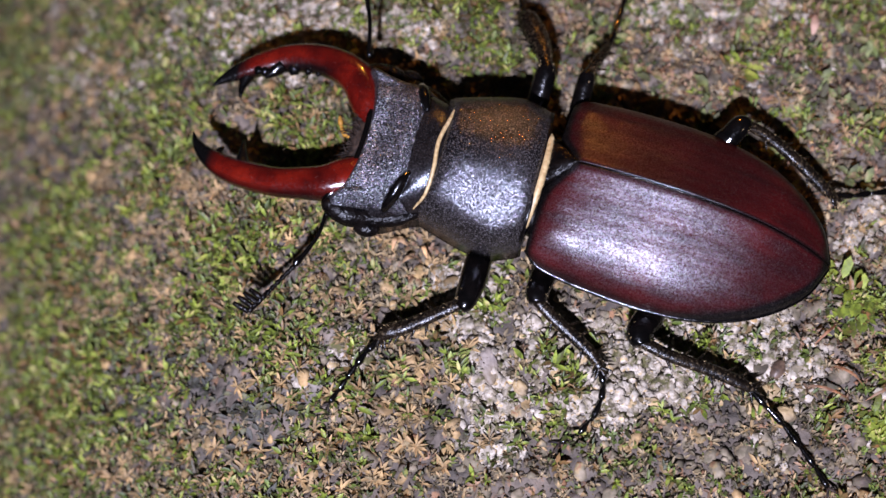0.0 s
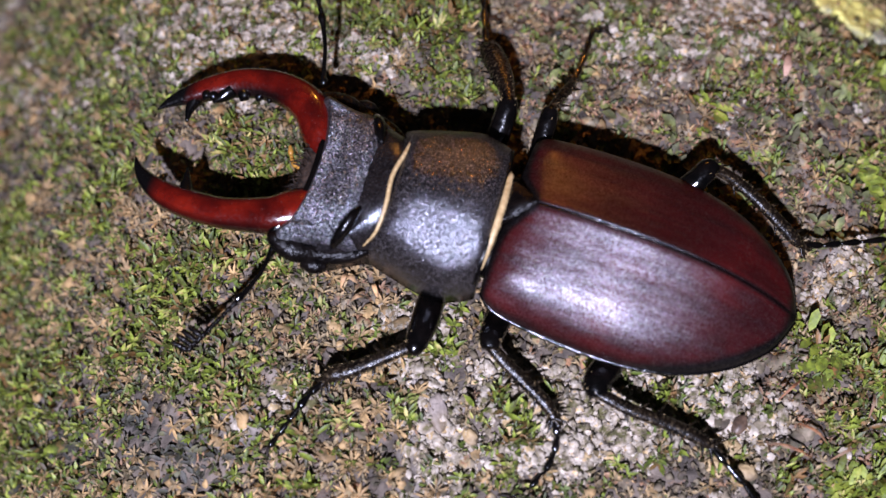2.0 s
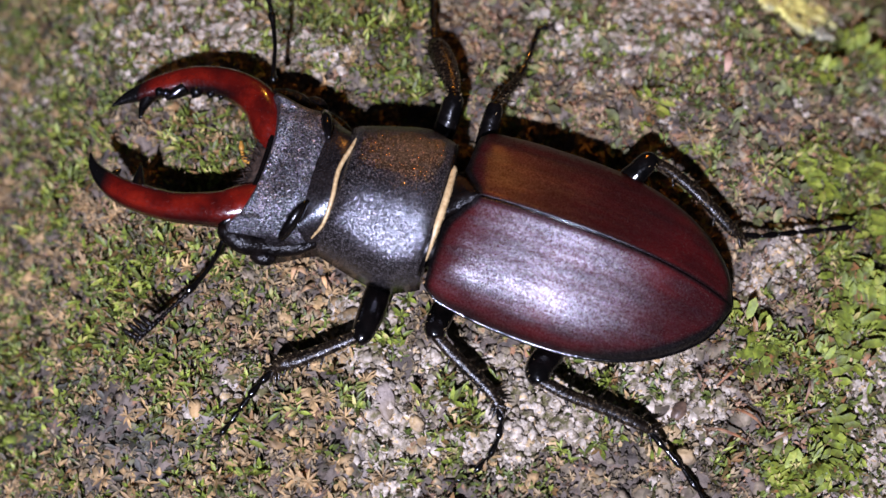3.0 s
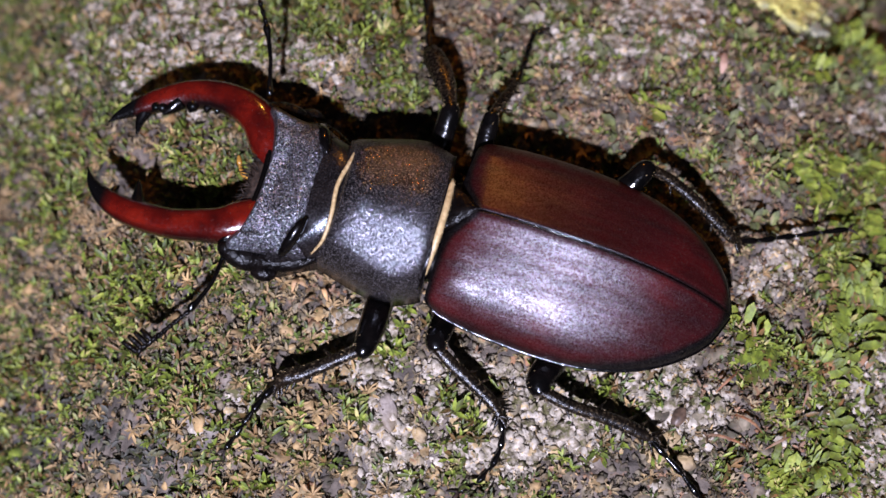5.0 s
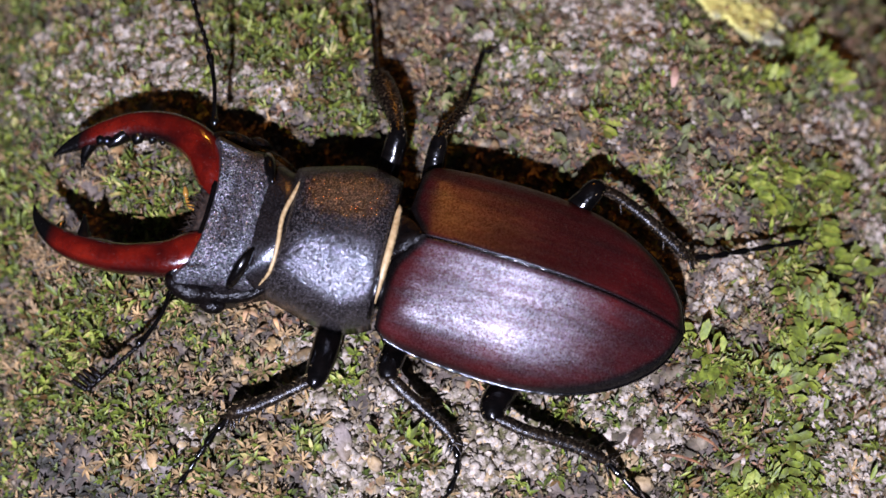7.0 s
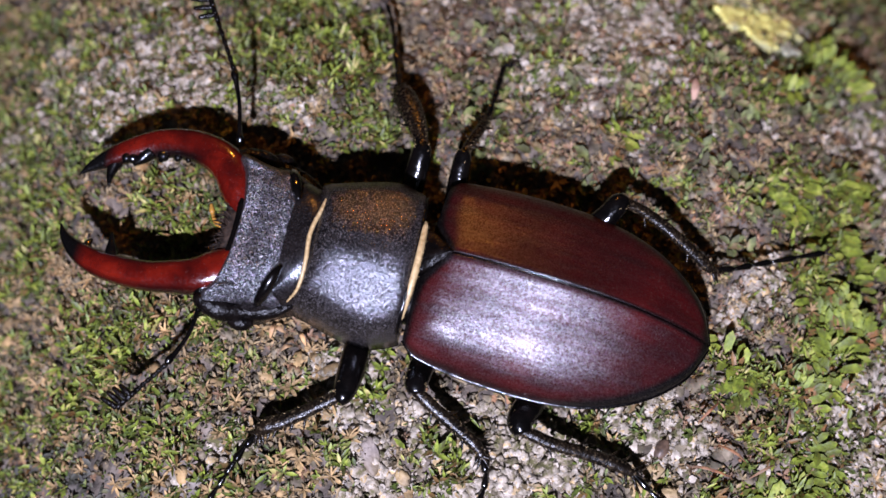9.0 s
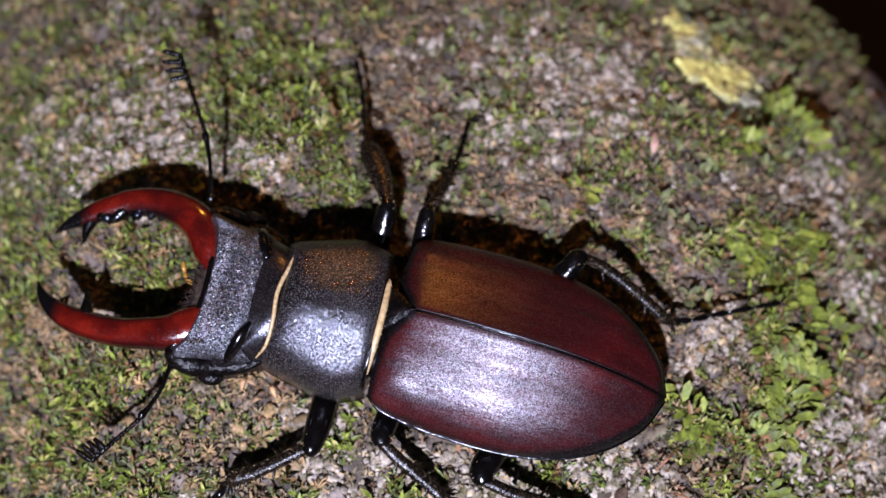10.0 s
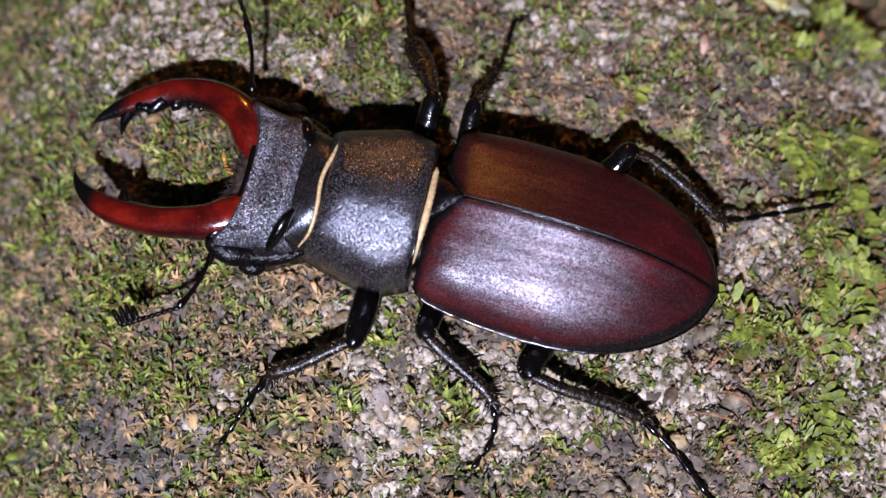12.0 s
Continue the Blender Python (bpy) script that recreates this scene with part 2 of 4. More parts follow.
def spline(points, steps):
    """Catmull-Rom through rows of numbers."""
    p = np.array(points, float)
    p = np.vstack([2 * p[0] - p[1], p, 2 * p[-1] - p[-2]])
    out = []
    for i in range(1, len(p) - 2):
        for s in np.arange(steps) / steps:
            a, b, c, d = p[i - 1], p[i], p[i + 1], p[i + 2]
            out.append(0.5 * (2 * b + (c - a) * s + (2 * a - 5 * b + 4 * c - d) * s * s + (3 * b - a - 3 * c + d) * s ** 3))
    out.append(p[-2])
    return np.array(out)


def curve_of(x, table):
    """A smooth value at x from (x, value) stations."""
    last = len(table) - 1
    i = 0
    while i < last - 1 and x > table[i + 1][0]:
        i += 1

    def slope(k):
        a, b = table[max(k - 1, 0)], table[min(k + 1, last)]
        return (b[1] - a[1]) / (b[0] - a[0])

    (x0, y0), (x1, y1) = table[i], table[i + 1]
    h = x1 - x0
    s = min(max((x - x0) / h, 0.0), 1.0)
    return y0 * (1 + 2 * s) * (1 - s) ** 2 + h * slope(i) * s * (1 - s) ** 2 + y1 * s * s * (3 - 2 * s) + h * slope(i + 1) * s * s * (s - 1)


def tube(rows, n=12, steps=6, up=(0, 0, 1), flat=1.0, square=1.0):
    """A closed limb along rows of (x, y, z, radius). flat: height over width; square below 1: a boxier section."""
    p = spline(rows, steps)
    p[:, 3] = np.maximum(p[:, 3], 0.012)
    verts, faces = [], []
    up = Vector(up)
    for i, (x, y, z, r) in enumerate(p):
        a, b = p[max(i - 1, 0)], p[min(i + 1, len(p) - 1)]
        along = Vector(b[:3] - a[:3]).normalized()
        side = along.cross(up)
        side = side.normalized() if side.length > 1e-4 else Vector((1, 0, 0))
        top = side.cross(along)
        for k in range(n):
            w = 2 * math.pi * k / n
            c, d = math.cos(w), math.sin(w)
            verts.append(Vector((x, y, z)) + side * r * math.copysign(abs(c) ** square, c) + top * r * flat * math.copysign(abs(d) ** square, d))
    for i in range(len(p) - 1):
        for k in range(n):
            a, b = i * n + k, i * n + (k + 1) % n
            faces.append((a, b, b + n, a + n))
    faces += [tuple(range(n - 1, -1, -1)), tuple(range((len(p) - 1) * n, len(p) * n))]
    return [tuple(v) for v in verts], faces


def join(*pieces):
    verts, faces = [], []
    for v, f in pieces:
        faces += [tuple(i + len(verts) for i in g) for g in f]
        verts += list(v)
    return verts, faces


def shell(fu, fv, thick, nu, nv, grit=0.0):
    """A closed plate from a grid of points fu(i/nu, j/nv), thickened downwards; grit: height of its granules."""
    rng = np.random.default_rng(nu * nv)
    rise = rng.normal(0, grit, (nu + 1) * (nv + 1))
    top = [fu(i / nu, j / nv) for i in range(nu + 1) for j in range(nv + 1)]
    top = [(x, y, z + r) for (x, y, z), r in zip(top, rise)]
    low = [fv(p, thick) for p in top]
    w, n = nv + 1, len(top)
    faces = []
    for i in range(nu):
        for j in range(nv):
            a = i * w + j
            faces += [(a, a + 1, a + w + 1, a + w), (a + n, a + w + n, a + w + 1 + n, a + 1 + n)]
    for i in range(nu):
        a, b = i * w, i * w + nv
        faces += [(a, a + w, a + w + n, a + n), (b, b + n, b + w + n, b + w)]
    for j in range(nv):
        a, b = j, nu * w + j
        faces += [(a, a + n, a + 1 + n, a + 1), (b, b + 1, b + 1 + n, b + n)]
    a = (nu // 2) * w + nv // 2
    p, q, r = (Vector(top[i]) for i in (a, a + 1, a + w))
    if (q - p).cross(r - p).z < 0:
        faces = [f[::-1] for f in faces]
    return top + low, faces


def drop(p, d):
    return (p[0], p[1], p[2] - d)


# ---- noise on a plane ----
def lattice(x, y, seed):
    def hashed(i, j):
        h = np.sin(i * 127.1 + j * 311.7 + seed * 74.7) * 43758.5453
        return h - np.floor(h)
    i, j = np.floor(x), np.floor(y)
    a, b = x - i, y - j
    a, b = a * a * (3 - 2 * a), b * b * (3 - 2 * b)
    return (hashed(i, j) * (1 - a) + hashed(i + 1, j) * a) * (1 - b) + (hashed(i, j + 1) * (1 - a) + hashed(i + 1, j + 1) * a) * b


def fbm(x, y, size, octaves, seed):
    out, amp, total = 0, 1.0, 0
    for k in range(octaves):
        out = out + amp * lattice(x / size * 2 ** k + 17.3 * k, y / size * 2 ** k - 9.1 * k, seed + k)
        total += amp
        amp *= 0.55
    return out / total


# ---- the stone ----
def stone_form(x, y):
    """The large form of the stone's top, millimetres."""
    left, right, far = np.maximum(0, -x - 25), np.maximum(0, x - 22), np.maximum(0, y - 14)
    z = -0.035 * left ** 2 / (1 + left / 18) - 0.011 * right ** 2 / (1 + right / 120) - 0.016 * far ** 2 / (1 + far / 18)
    z = z + 3.0 * np.exp(-(((x + 12) / 9) ** 2 + ((y - 21) / 8) ** 2))
    aside = np.maximum(0, -x - 0.25 * y - 27)
    z = z - 0.035 * aside ** 2 / (1 + aside / 10)
    corner = np.maximum(0, 0.75 * x + 0.66 * y - 32)
    edge = np.maximum(0, 0.75 * x + 0.66 * y - 79)
    z = z - 0.010 * corner ** 2 / (1 + corner / 60) - 0.25 * edge ** 2
    rest = np.maximum(0, -y - 55) + np.maximum(0, np.abs(x) - 92) + np.maximum(0, y - 70)
    z = z - 0.02 * rest ** 2
    return np.maximum(z, -150.0)


def stone_height(x, y):
    z = stone_form(x, y) - 0.9
    return z + 2.6 * (fbm(x, y, 14, 3, 3) - 0.5) + 2.6 * (fbm(x, y, 3.2, 3, 11) - 0.5) + 1.0 * (fbm(x, y, 0.9, 2, 23) - 0.5)


# x, y, radius, weight of pale crust: before the beetle, then round the rest of the stone
CRUST_FRONT = [(-10, -12, 3.6, 1.3), (-20, -18, 2.6, 0.9), (0, -16.5, 3.4, 1.2), (-8, -19.5, 3.6, 1.0), (5, -23, 4.5, 1.2), (17, -17.5, 4, 1.4), (11, -19, 4, 1.3), (23, -22, 2.5, 0.8), (22, -16, 3.2, 1.3), (26, -19.5, 2.2, 1.0), (46, -13, 4, 1.5), (45, -20, 5.5, 1.6), (43, -28, 4.5, 1.4), (53, -17, 7, 1.5), (33, -6, 3.2, 1.1), (30, -10, 2.8, 1.0), (36, -2, 2.8, 0.9), (-6, -25, 4, 0.7)]
CRUST_BACK = [(-27, 24, 7.5, 0.85), (-38, 29, 7, 0.8), (-33, 17, 5, 0.6), (-21, 19, 3.5, 0.8), (10, 22, 5, 0.5), (22, 24, 6, 0.5), (15, 29, 5, 0.55), (28, 29, 4, 0.7), (16, 17, 3, 0.5), (53, 10, 5, 1.3), (52, 3, 4, 1.0), (51, 18, 4, 1.0), (-31, 2, 3, 0.4), (2, 31, 5, 0.6), (39.5, 25, 2.6, 1.5), (42, 22.5, 2.0, 1.3), (33, 27, 2.6, 0.9), (40, 5, 2.2, 0.6), (47, 31, 4, 0.8), (53, 27, 4, 0.8)]
CRUST = CRUST_FRONT + CRUST_BACK
# x, y, radius, weight of green moss
MOSS_NEAR = [(-35, -5, 4.5, 1.2), (-30, -4, 3.0, 0.9), (-35, -12, 4, 1.1), (-28, -17, 3.4, 0.9), (-20, -22, 4, 0.6), (-10, -19, 1.6, 1.0), (-6, -13.6, 1.7, 1.5), (-1, -19, 1.5, 0.8), (1, -22.5, 1.5, 0.8), (32, -14, 2.6, 1.6), (37, -15, 2.4, 1.5), (42, -9, 3.2, 1.7), (39, -12.5, 2.2, 1.2), (38, -22, 3.0, 1.5), (33, -20, 2.4, 1.0), (27, -26, 2.6, 1.0), (34, -27, 3, 1.1), (16, -18, 1.6, 1.2), (20, -26, 2, 0.8), (14, -25, 2, 0.5)]
MOSS_FAR = [(-12, 24, 6, 1.1), (-14, 32, 6.5, 1.1), (-6, 20, 3.5, 0.8), (-3, 14, 2.2, 0.9), (41, -3, 3, 1.2), (46, -1, 2.6, 0.9), (43, 4, 2.6, 1.2), (47, 8, 3.0, 1.3), (41, 10, 2.8, 1.0), (39, 20, 2.2, 1.4), (47, 24, 3.4, 0.9), (27, 6, 1.8, 0.9), (30, 3, 1.8, 0.9), (36, 7, 2.6, 0.6), (22, 14, 3, 0.35), (-25, 6, 5, 0.8), (-43, 4, 5, 0.8), (-42, 13, 5, 0.8), (-58, 0, 8, 1.3), (-57, -20, 8, 1.2), (-48, -12, 4, 0.6)]
MOSS = MOSS_NEAR + MOSS_FAR
# x, y, radius, weight of dark bark
BARK = [(-31.8, -23, 3.4, 1.0), (-37.5, -20.5, 3.0, 0.9), (-44, -20.2, 3.4, 0.8), (-27, -25.5, 3.0, 0.7)]


def spread_of(x, y, table, seed):
    total = 0
    for cx, cy, r, weight in table:
        total = total + weight * np.exp(-((x - cx) ** 2 + (y - cy) ** 2) / (r * r))
    return total * 0.75 + 1.5 * (fbm(x, y, 7, 4, seed) - 0.5)


def build_stone():
    core = np.arange(-86, 68.01, 0.3)
    out = 68 + np.cumsum(1.0 * 1.18 ** np.arange(22))
    xs = np.concatenate([-18 - out[::-1], core, out])
    core = np.arange(-48, 52.01, 0.3)
    ys = np.concatenate([(-48 - (out - 68))[::-1], core, 52 + (out - 68)])
    x, y = np.meshgrid(xs, ys, indexing="ij")
    z = stone_height(x, y)
    verts = np.stack([x, y, z], -1).reshape(-1, 3)
    nx, ny = x.shape
    a = (np.arange(nx - 1)[:, None] * ny + np.arange(ny - 1)[None]).ravel()
    faces = np.stack([a, a + ny, a + ny + 1, a + 1], 1)
    data = mesh("stone", verts, faces.tolist(), closed=False)
    tone = np.clip((spread_of(x, y, CRUST, 31) - 0.25) * 2.2, 0, 1).ravel()
    layer = data.attributes.new("crust", "FLOAT", "POINT")
    layer.data.foreach_set("value", tone.astype(np.float32))
    ob = part("ground", data, ROCK)
    return tagged(ob, "weathered stone crusted with pale lichen and brown moss litter", "stone", kind="structure")


def scattered(count, rng, chance, area):
    n = count * 8
    x, y = rng.uniform(area[0], area[1], n), rng.uniform(area[2], area[3], n)
    keep = rng.uniform(0, 1, n) < np.clip(chance(x, y), 0, 1)
    return x[keep][:count], y[keep][:count]


def folded(foot, turn, tilt, size, wide, bend, cup=0.22, blunt=0.66):
    """Lance-shaped leaves of eight triangles, hollow along the middle and bent over, as points and corners."""
    n = len(turn)
    way = np.stack([np.cos(turn) * np.sin(tilt), np.sin(turn) * np.sin(tilt), np.cos(tilt)], 1)
    side = np.stack([-np.sin(turn), np.cos(turn), np.zeros(n)], 1)
    over = np.cross(side, way)
    over *= np.where(over[:, 2:] < 0, -1, 1)
    s, w, k = size[:, None], wide[:, None], bend[:, None]
    rows = [foot]
    for f, half in ((0.3, 0.42), (blunt, 0.5)):
        mid = foot + way * s * f - over * s * k * f * f
        rows += [mid + side * w * half + over * w * cup, mid, mid - side * w * half + over * w * cup]
    rows.append(foot + way * s - over * s * k)
    p = np.stack(rows, 1)
    base = np.arange(n)[:, None] * 8
    order = ([0, 2, 1], [0, 3, 2], [1, 2, 5], [1, 5, 4], [2, 3, 6], [2, 6, 5], [4, 5, 7], [5, 6, 7])
    tris = np.stack([base + t for t in order], 1).reshape(-1, 3)
    return p.reshape(-1, 3), tris


AREA = (-84, 66, -44, 56)


def leaves(name, count, seed, chance, length, width, lean, material, label, lift=0.0, tuft=5, loose=0.28, star=False):
    """Small leaves in tufts over the stone, where chance(x, y) allows."""
    rng = np.random.default_rng(seed)
    x, y = scattered(count // tuft, rng, chance, AREA)
    m = len(x)
    scale = np.repeat(rng.uniform(0.7, 1.15, m), tuft)
    x, y = np.repeat(x, tuft), np.repeat(y, tuft)
    n = len(x)
    turn = rng.uniform(0, 2 * np.pi, n)
    if star:
        turn = np.repeat(rng.uniform(0, 6, m), tuft) + np.tile(np.arange(tuft) * 2 * np.pi / tuft, m) + rng.normal(0, 0.25, n)
    tilt = np.radians(rng.uniform(lean[0], lean[1], n))
    size = rng.uniform(length[0], length[1], n) * scale
    wide = size * rng.uniform(width[0], width[1], n)
    z = stone_height(x, y) - 0.1 + np.repeat(rng.uniform(0, 1, m), tuft) * lift
    x, y = x + rng.normal(0, loose, n), y + rng.normal(0, loose, n)
    p, tris = folded(np.stack([x, y, z], 1), turn, tilt, size, wide, rng.uniform(-0.05, 0.35, n))
    return tagged(part(name, mesh(name, p, tris.tolist(), closed=False), material), label, "moss", kind="stuff")


def shoots(name, count, seed, chance, material, label):
    """Moss fronds: finger-like bent leaves side by side along a low stem; neighbouring fronds grow the same way."""
    rng = np.random.default_rng(seed)
    x, y = scattered(count, rng, chance, AREA)
    z = stone_height(x, y)
    feet, turns, tilts, sizes, wides, bends = [], [], [], [], [], []
    heading = fbm(x, y, 14, 2, 83) * 9
    for cx, cy, cz, yaw in zip(x, y, z, heading):
        yaw += rng.normal(0, 0.18)
        n, step, bow = int(rng.integers(4, 8)), rng.uniform(0.55, 0.8), rng.uniform(-0.12, 0.12)
        big, lift = rng.uniform(0.8, 1.25), rng.uniform(0.1, 0.9)
        for k in range(n):
            f = k / (n - 1)
            a = yaw + bow * k
            px, py = cx + math.cos(a) * step * k, cy + math.sin(a) * step * k
            for way in ((1,) if rng.uniform() < 0.75 else (-1, 1)):
                feet.append((px, py, cz + lift + 0.3 * math.sin(math.pi * f)))
                turns.append(a + way * (1.45 - 0.45 * f) + rng.normal(0, 0.07))
                tilts.append(radians(52) + rng.normal(0, 0.1))
                sizes.append(big * (2.25 - 0.5 * f) * rng.uniform(0.85, 1.1))
                wides.append(big * rng.uniform(0.66, 0.86))
                bends.append(rng.uniform(0.25, 0.5))
    p, tris = folded(np.array(feet), np.array(turns), np.array(tilts), np.array(sizes), np.array(wides), np.array(bends), 0.1, 0.78)
    return tagged(part(name, mesh(name, p, tris.tolist(), closed=False), material), label, "moss", kind="stuff")


def grains(name, count, seed, chance, size, material, label):
    """Uneven eight-sided crumbs lying on the stone."""
    rng = np.random.default_rng(seed)
    x, y = scattered(count, rng, chance, AREA)
    n = len(x)
    r = rng.uniform(size[0], size[1], n)[:, None, None]
    corner = np.array([(1, 0, 0), (0, 1, 0), (-1, 0, 0), (0, -1, 0), (0, 0, 1), (0, 0, -1)], float)
    p = corner[None] * r * rng.uniform(0.55, 1.25, (n, 6, 1)) + rng.normal(0, 0.12, (n, 6, 3)) * r
    turn = rng.uniform(0, 6.3, n)
    c, s = np.cos(turn)[:, None], np.sin(turn)[:, None]
    p = np.stack([p[..., 0] * c - p[..., 1] * s, p[..., 0] * s + p[..., 1] * c, p[..., 2] * 0.5], -1)
    p += np.stack([x, y, stone_height(x, y) + 0.1], 1)[:, None]
    base = np.arange(n)[:, None] * 6
    tris = np.concatenate([base + t for t in ([0, 1, 4], [1, 2, 4], [2, 3, 4], [3, 0, 4], [1, 0, 5], [2, 1, 5], [3, 2, 5], [0, 3, 5])])
    return tagged(part(name, mesh(name, p.reshape(-1, 3), tris.tolist(), True, False), material), label, "lichen", kind="stuff")


def lobes(name, count, seed, chance, size, rise, material, label):
    """Low rounded crusts with softly wavy outlines, lying close on the stone."""
    rng = np.random.default_rng(seed)
    x, y = scattered(count, rng, chance, AREA)
    n, k = len(x), 10
    r = size[0] + (size[1] - size[0]) * rng.uniform(0, 1, n) ** 2.2
    ang = np.arange(k) * 2 * np.pi / k + rng.uniform(0, 6.3, (n, 1))
    wave = (1 + 0.22 * np.cos(2 * ang + rng.uniform(0, 6.3, (n, 1))) + 0.14 * np.cos(3 * ang + rng.uniform(0, 6.3, (n, 1)))) * rng.uniform(0.9, 1.1, (n, k)) * r[:, None]
    tilt, way = rng.uniform(0, 0.35, (n, 1)), rng.uniform(0, 6.3, (n, 1))
    rings = []
    for f, h in ((0.45, 1.0), (0.82, 0.7), (1.0, 0.0)):
        px, py = x[:, None] + np.cos(ang) * wave * f, y[:, None] + np.sin(ang) * wave * f
        up = rise * r[:, None] * h * rng.uniform(0.75, 1.25, (n, k)) - (0.3 if h == 0 else 0) + tilt * np.cos(ang - way) * r[:, None] * f * h
        rings.append(np.stack([px, py, stone_height(px, py) * 0.5 + stone_height(x, y)[:, None] * 0.5 + up], -1))
    top = np.stack([x, y, stone_height(x, y) + rise * r * rng.uniform(0.9, 1.3, n)], -1)[:, None]
    p = np.concatenate([top] + rings, 1).reshape(-1, 3)
    base = np.arange(n)[:, None] * (1 + 3 * k)
    tris = []
    for i in range(k):
        j = (i + 1) % k
        tris.append(base + [0, 1 + i, 1 + j])
        for q in (0, 1):
            a, b, c, d = 1 + q * k + i, 1 + q * k + j, 1 + (q + 1) * k + i, 1 + (q + 1) * k + j
            tris += [base + [a, c, d], base + [a, d, b]]
    return tagged(part(name, mesh(name, p, np.concatenate(tris).tolist(), True, False), material), label, "lichen", kind="stuff")


def grow_moss():
    wild = lambda x, y: spread_of(x, y, MOSS, 47)  # noqa: E731
    bare = lambda x, y: spread_of(x, y, CRUST, 31)  # noqa: E731
    green = lambda x, y: (wild(x, y) - 0.3) * 0.9 + np.where(x < -18, 0.13, np.where(x > 14, 0.02, 0.05))  # noqa: E731
    deep = lambda x, y: (spread_of(x, y, MOSS, 53) - 0.05) * 0.8 + np.where(y > 14, 0.1, 0.0) + np.where(x < -18, 0.36, np.where(x > 5, 0.17, 0.13))  # noqa: E731
    bark = lambda x, y: np.clip(spread_of(x, y, BARK, 61) * 1.6 - 0.5, 0, 1)  # noqa: E731
    dry = lambda x, y: 0.85 - 0.45 * np.clip(wild(x, y), 0, 1) - 0.95 * np.clip(bare(x, y), 0, 1) - 0.6 * bark(x, y)  # noqa: E731
    rusty = lambda x, y: np.where((x > 2) & (y > -2), 1.1, np.where(x > 24, 0.5, 0.12)) * (dry(x, y) + 0.2)  # noqa: E731
    pale = lambda x, y: (bare(x, y) - np.where((x < -8) & (y < 8), 0.38, 0.22)) * 1.5 + 0.03 - bark(x, y)  # noqa: E731
    tan = lambda x, y: np.where(x < -10, np.where(y > 10, 0.2, 0.75), 0.12) * (0.8 - 0.5 * np.clip(wild(x, y), 0, 1) - bark(x, y))  # noqa: E731
    left = lambda x, y: np.clip((-x - 8) / 14, 0, 1)  # noqa: E731
    sage = lambda x, y: np.where((x > 4) & (y > -2), 0.5, 0.0) * (0.9 - 0.5 * np.clip(bare(x, y), 0, 1)) * np.clip((fbm(x, y, 5, 3, 91) - 0.38) * 4, 0, 1)  # noqa: E731
    leaves("fine_moss", 42000, 2, deep, (0.45, 1.25), (0.22, 0.4), (12, 75), DEEP, "fine dark green moss on the stone", 0.9)
    leaves("dry_moss", 36000, 3, dry, (0.3, 0.95), (0.25, 0.5), (15, 80), DRY, "dry tan and brown moss tufts on the stone", 0.6)
    leaves("dry_tufts", 34000, 14, dry, (0.4, 1.1), (0.17, 0.32), (15, 75), DRY, "upright dry brown moss tufts on the stone", 0.8, 8, 0.07, True)
    leaves("green_tufts", 26000, 15, lambda x, y: deep(x, y) * 0.8, (0.5, 1.5), (0.2, 0.34), (12, 70), GREEN, "upright green moss tufts on the stone", 0.9, 8, 0.07, True)
    leaves("star_moss", 9000, 8, tan, (0.6, 1.6), (0.14, 0.26), (35, 80), TAN, "dry tan star-shaped moss rosettes on the stone", 1.0, 10, 0.06, True)
    leaves("green_moss", 17000, 1, green, (0.8, 2.1), (0.16, 0.28), (10, 72), GREEN, "fresh yellow-green moss leaves growing on the stone", 1.1)
    leaves("sage_leaves", 3000, 18, sage, (1.0, 2.1), (0.36, 0.52), (20, 75), SAGE, "dull sage-green rounded leaves among the crumbs", 0.8, 3, 0.35)
    lush = lambda x, y: (wild(x, y) - 0.6) * 1.6 * np.where(x > 18, 1.0, 0.0)  # noqa: E731
    shoots("leafy_moss", 1500, 9, lush, FRESH, "yellow-green leafy moss shoots with overlapping leaves")
    grains("pale_crumbs", 20000, 4, pale, (0.15, 0.5), FLAKE, "pale grey lichen crumbs on the stone")
    leaves("pale_flakes", 9000, 6, pale, (0.4, 1.0), (0.6, 1.0), (40, 95), FLAKE, "pale grey lichen flakes on the stone", 0.4, 3)
    grains("bark_lumps", 3600, 16, dry, (0.3, 0.8), MAUVE, "brown and mauve crumbs of bark and stone")
    grains("lichen_lumps", 4200, 12, pale, (0.35, 0.95), FLAKE, "larger pale grey lichen lumps on the stone")
    lobes("lichen_crust", 5200, 41, lambda x, y: pale(x, y) * 1.2, (0.25, 0.95), 0.5, FLAKE, "pale grey lichen crust with wavy lobes on the stone")
    lobes("bark_scales", 2600, 42, lambda x, y: dry(x, y) * (1 - 0.75 * left(x, y)), (0.3, 1.1), 0.45, MAUVE, "rounded brown and mauve crusts on the stone")
    leaves("rusty_moss", 16000, 17, rusty, (0.35, 1.0), (0.2, 0.38), (15, 80), RUST, "dry rust-brown moss tufts on the stone", 0.8, 6, 0.12, True)
    leaves("dark_bark", 9000, 44, bark, (0.5, 1.5), (0.25, 0.5), (50, 92), SLATE, "dark slate-grey flakes of bark on the stone", 0.5, 4)
    lobes("tan_crust", 2000, 43, tan, (0.3, 1.0), 0.5, TAN, "rounded tan and orange crusts between the moss")
    grains("dark_crumbs", 12000, 7, dry, (0.15, 0.4), LITTER, "dark brown soil crumbs on the stone")


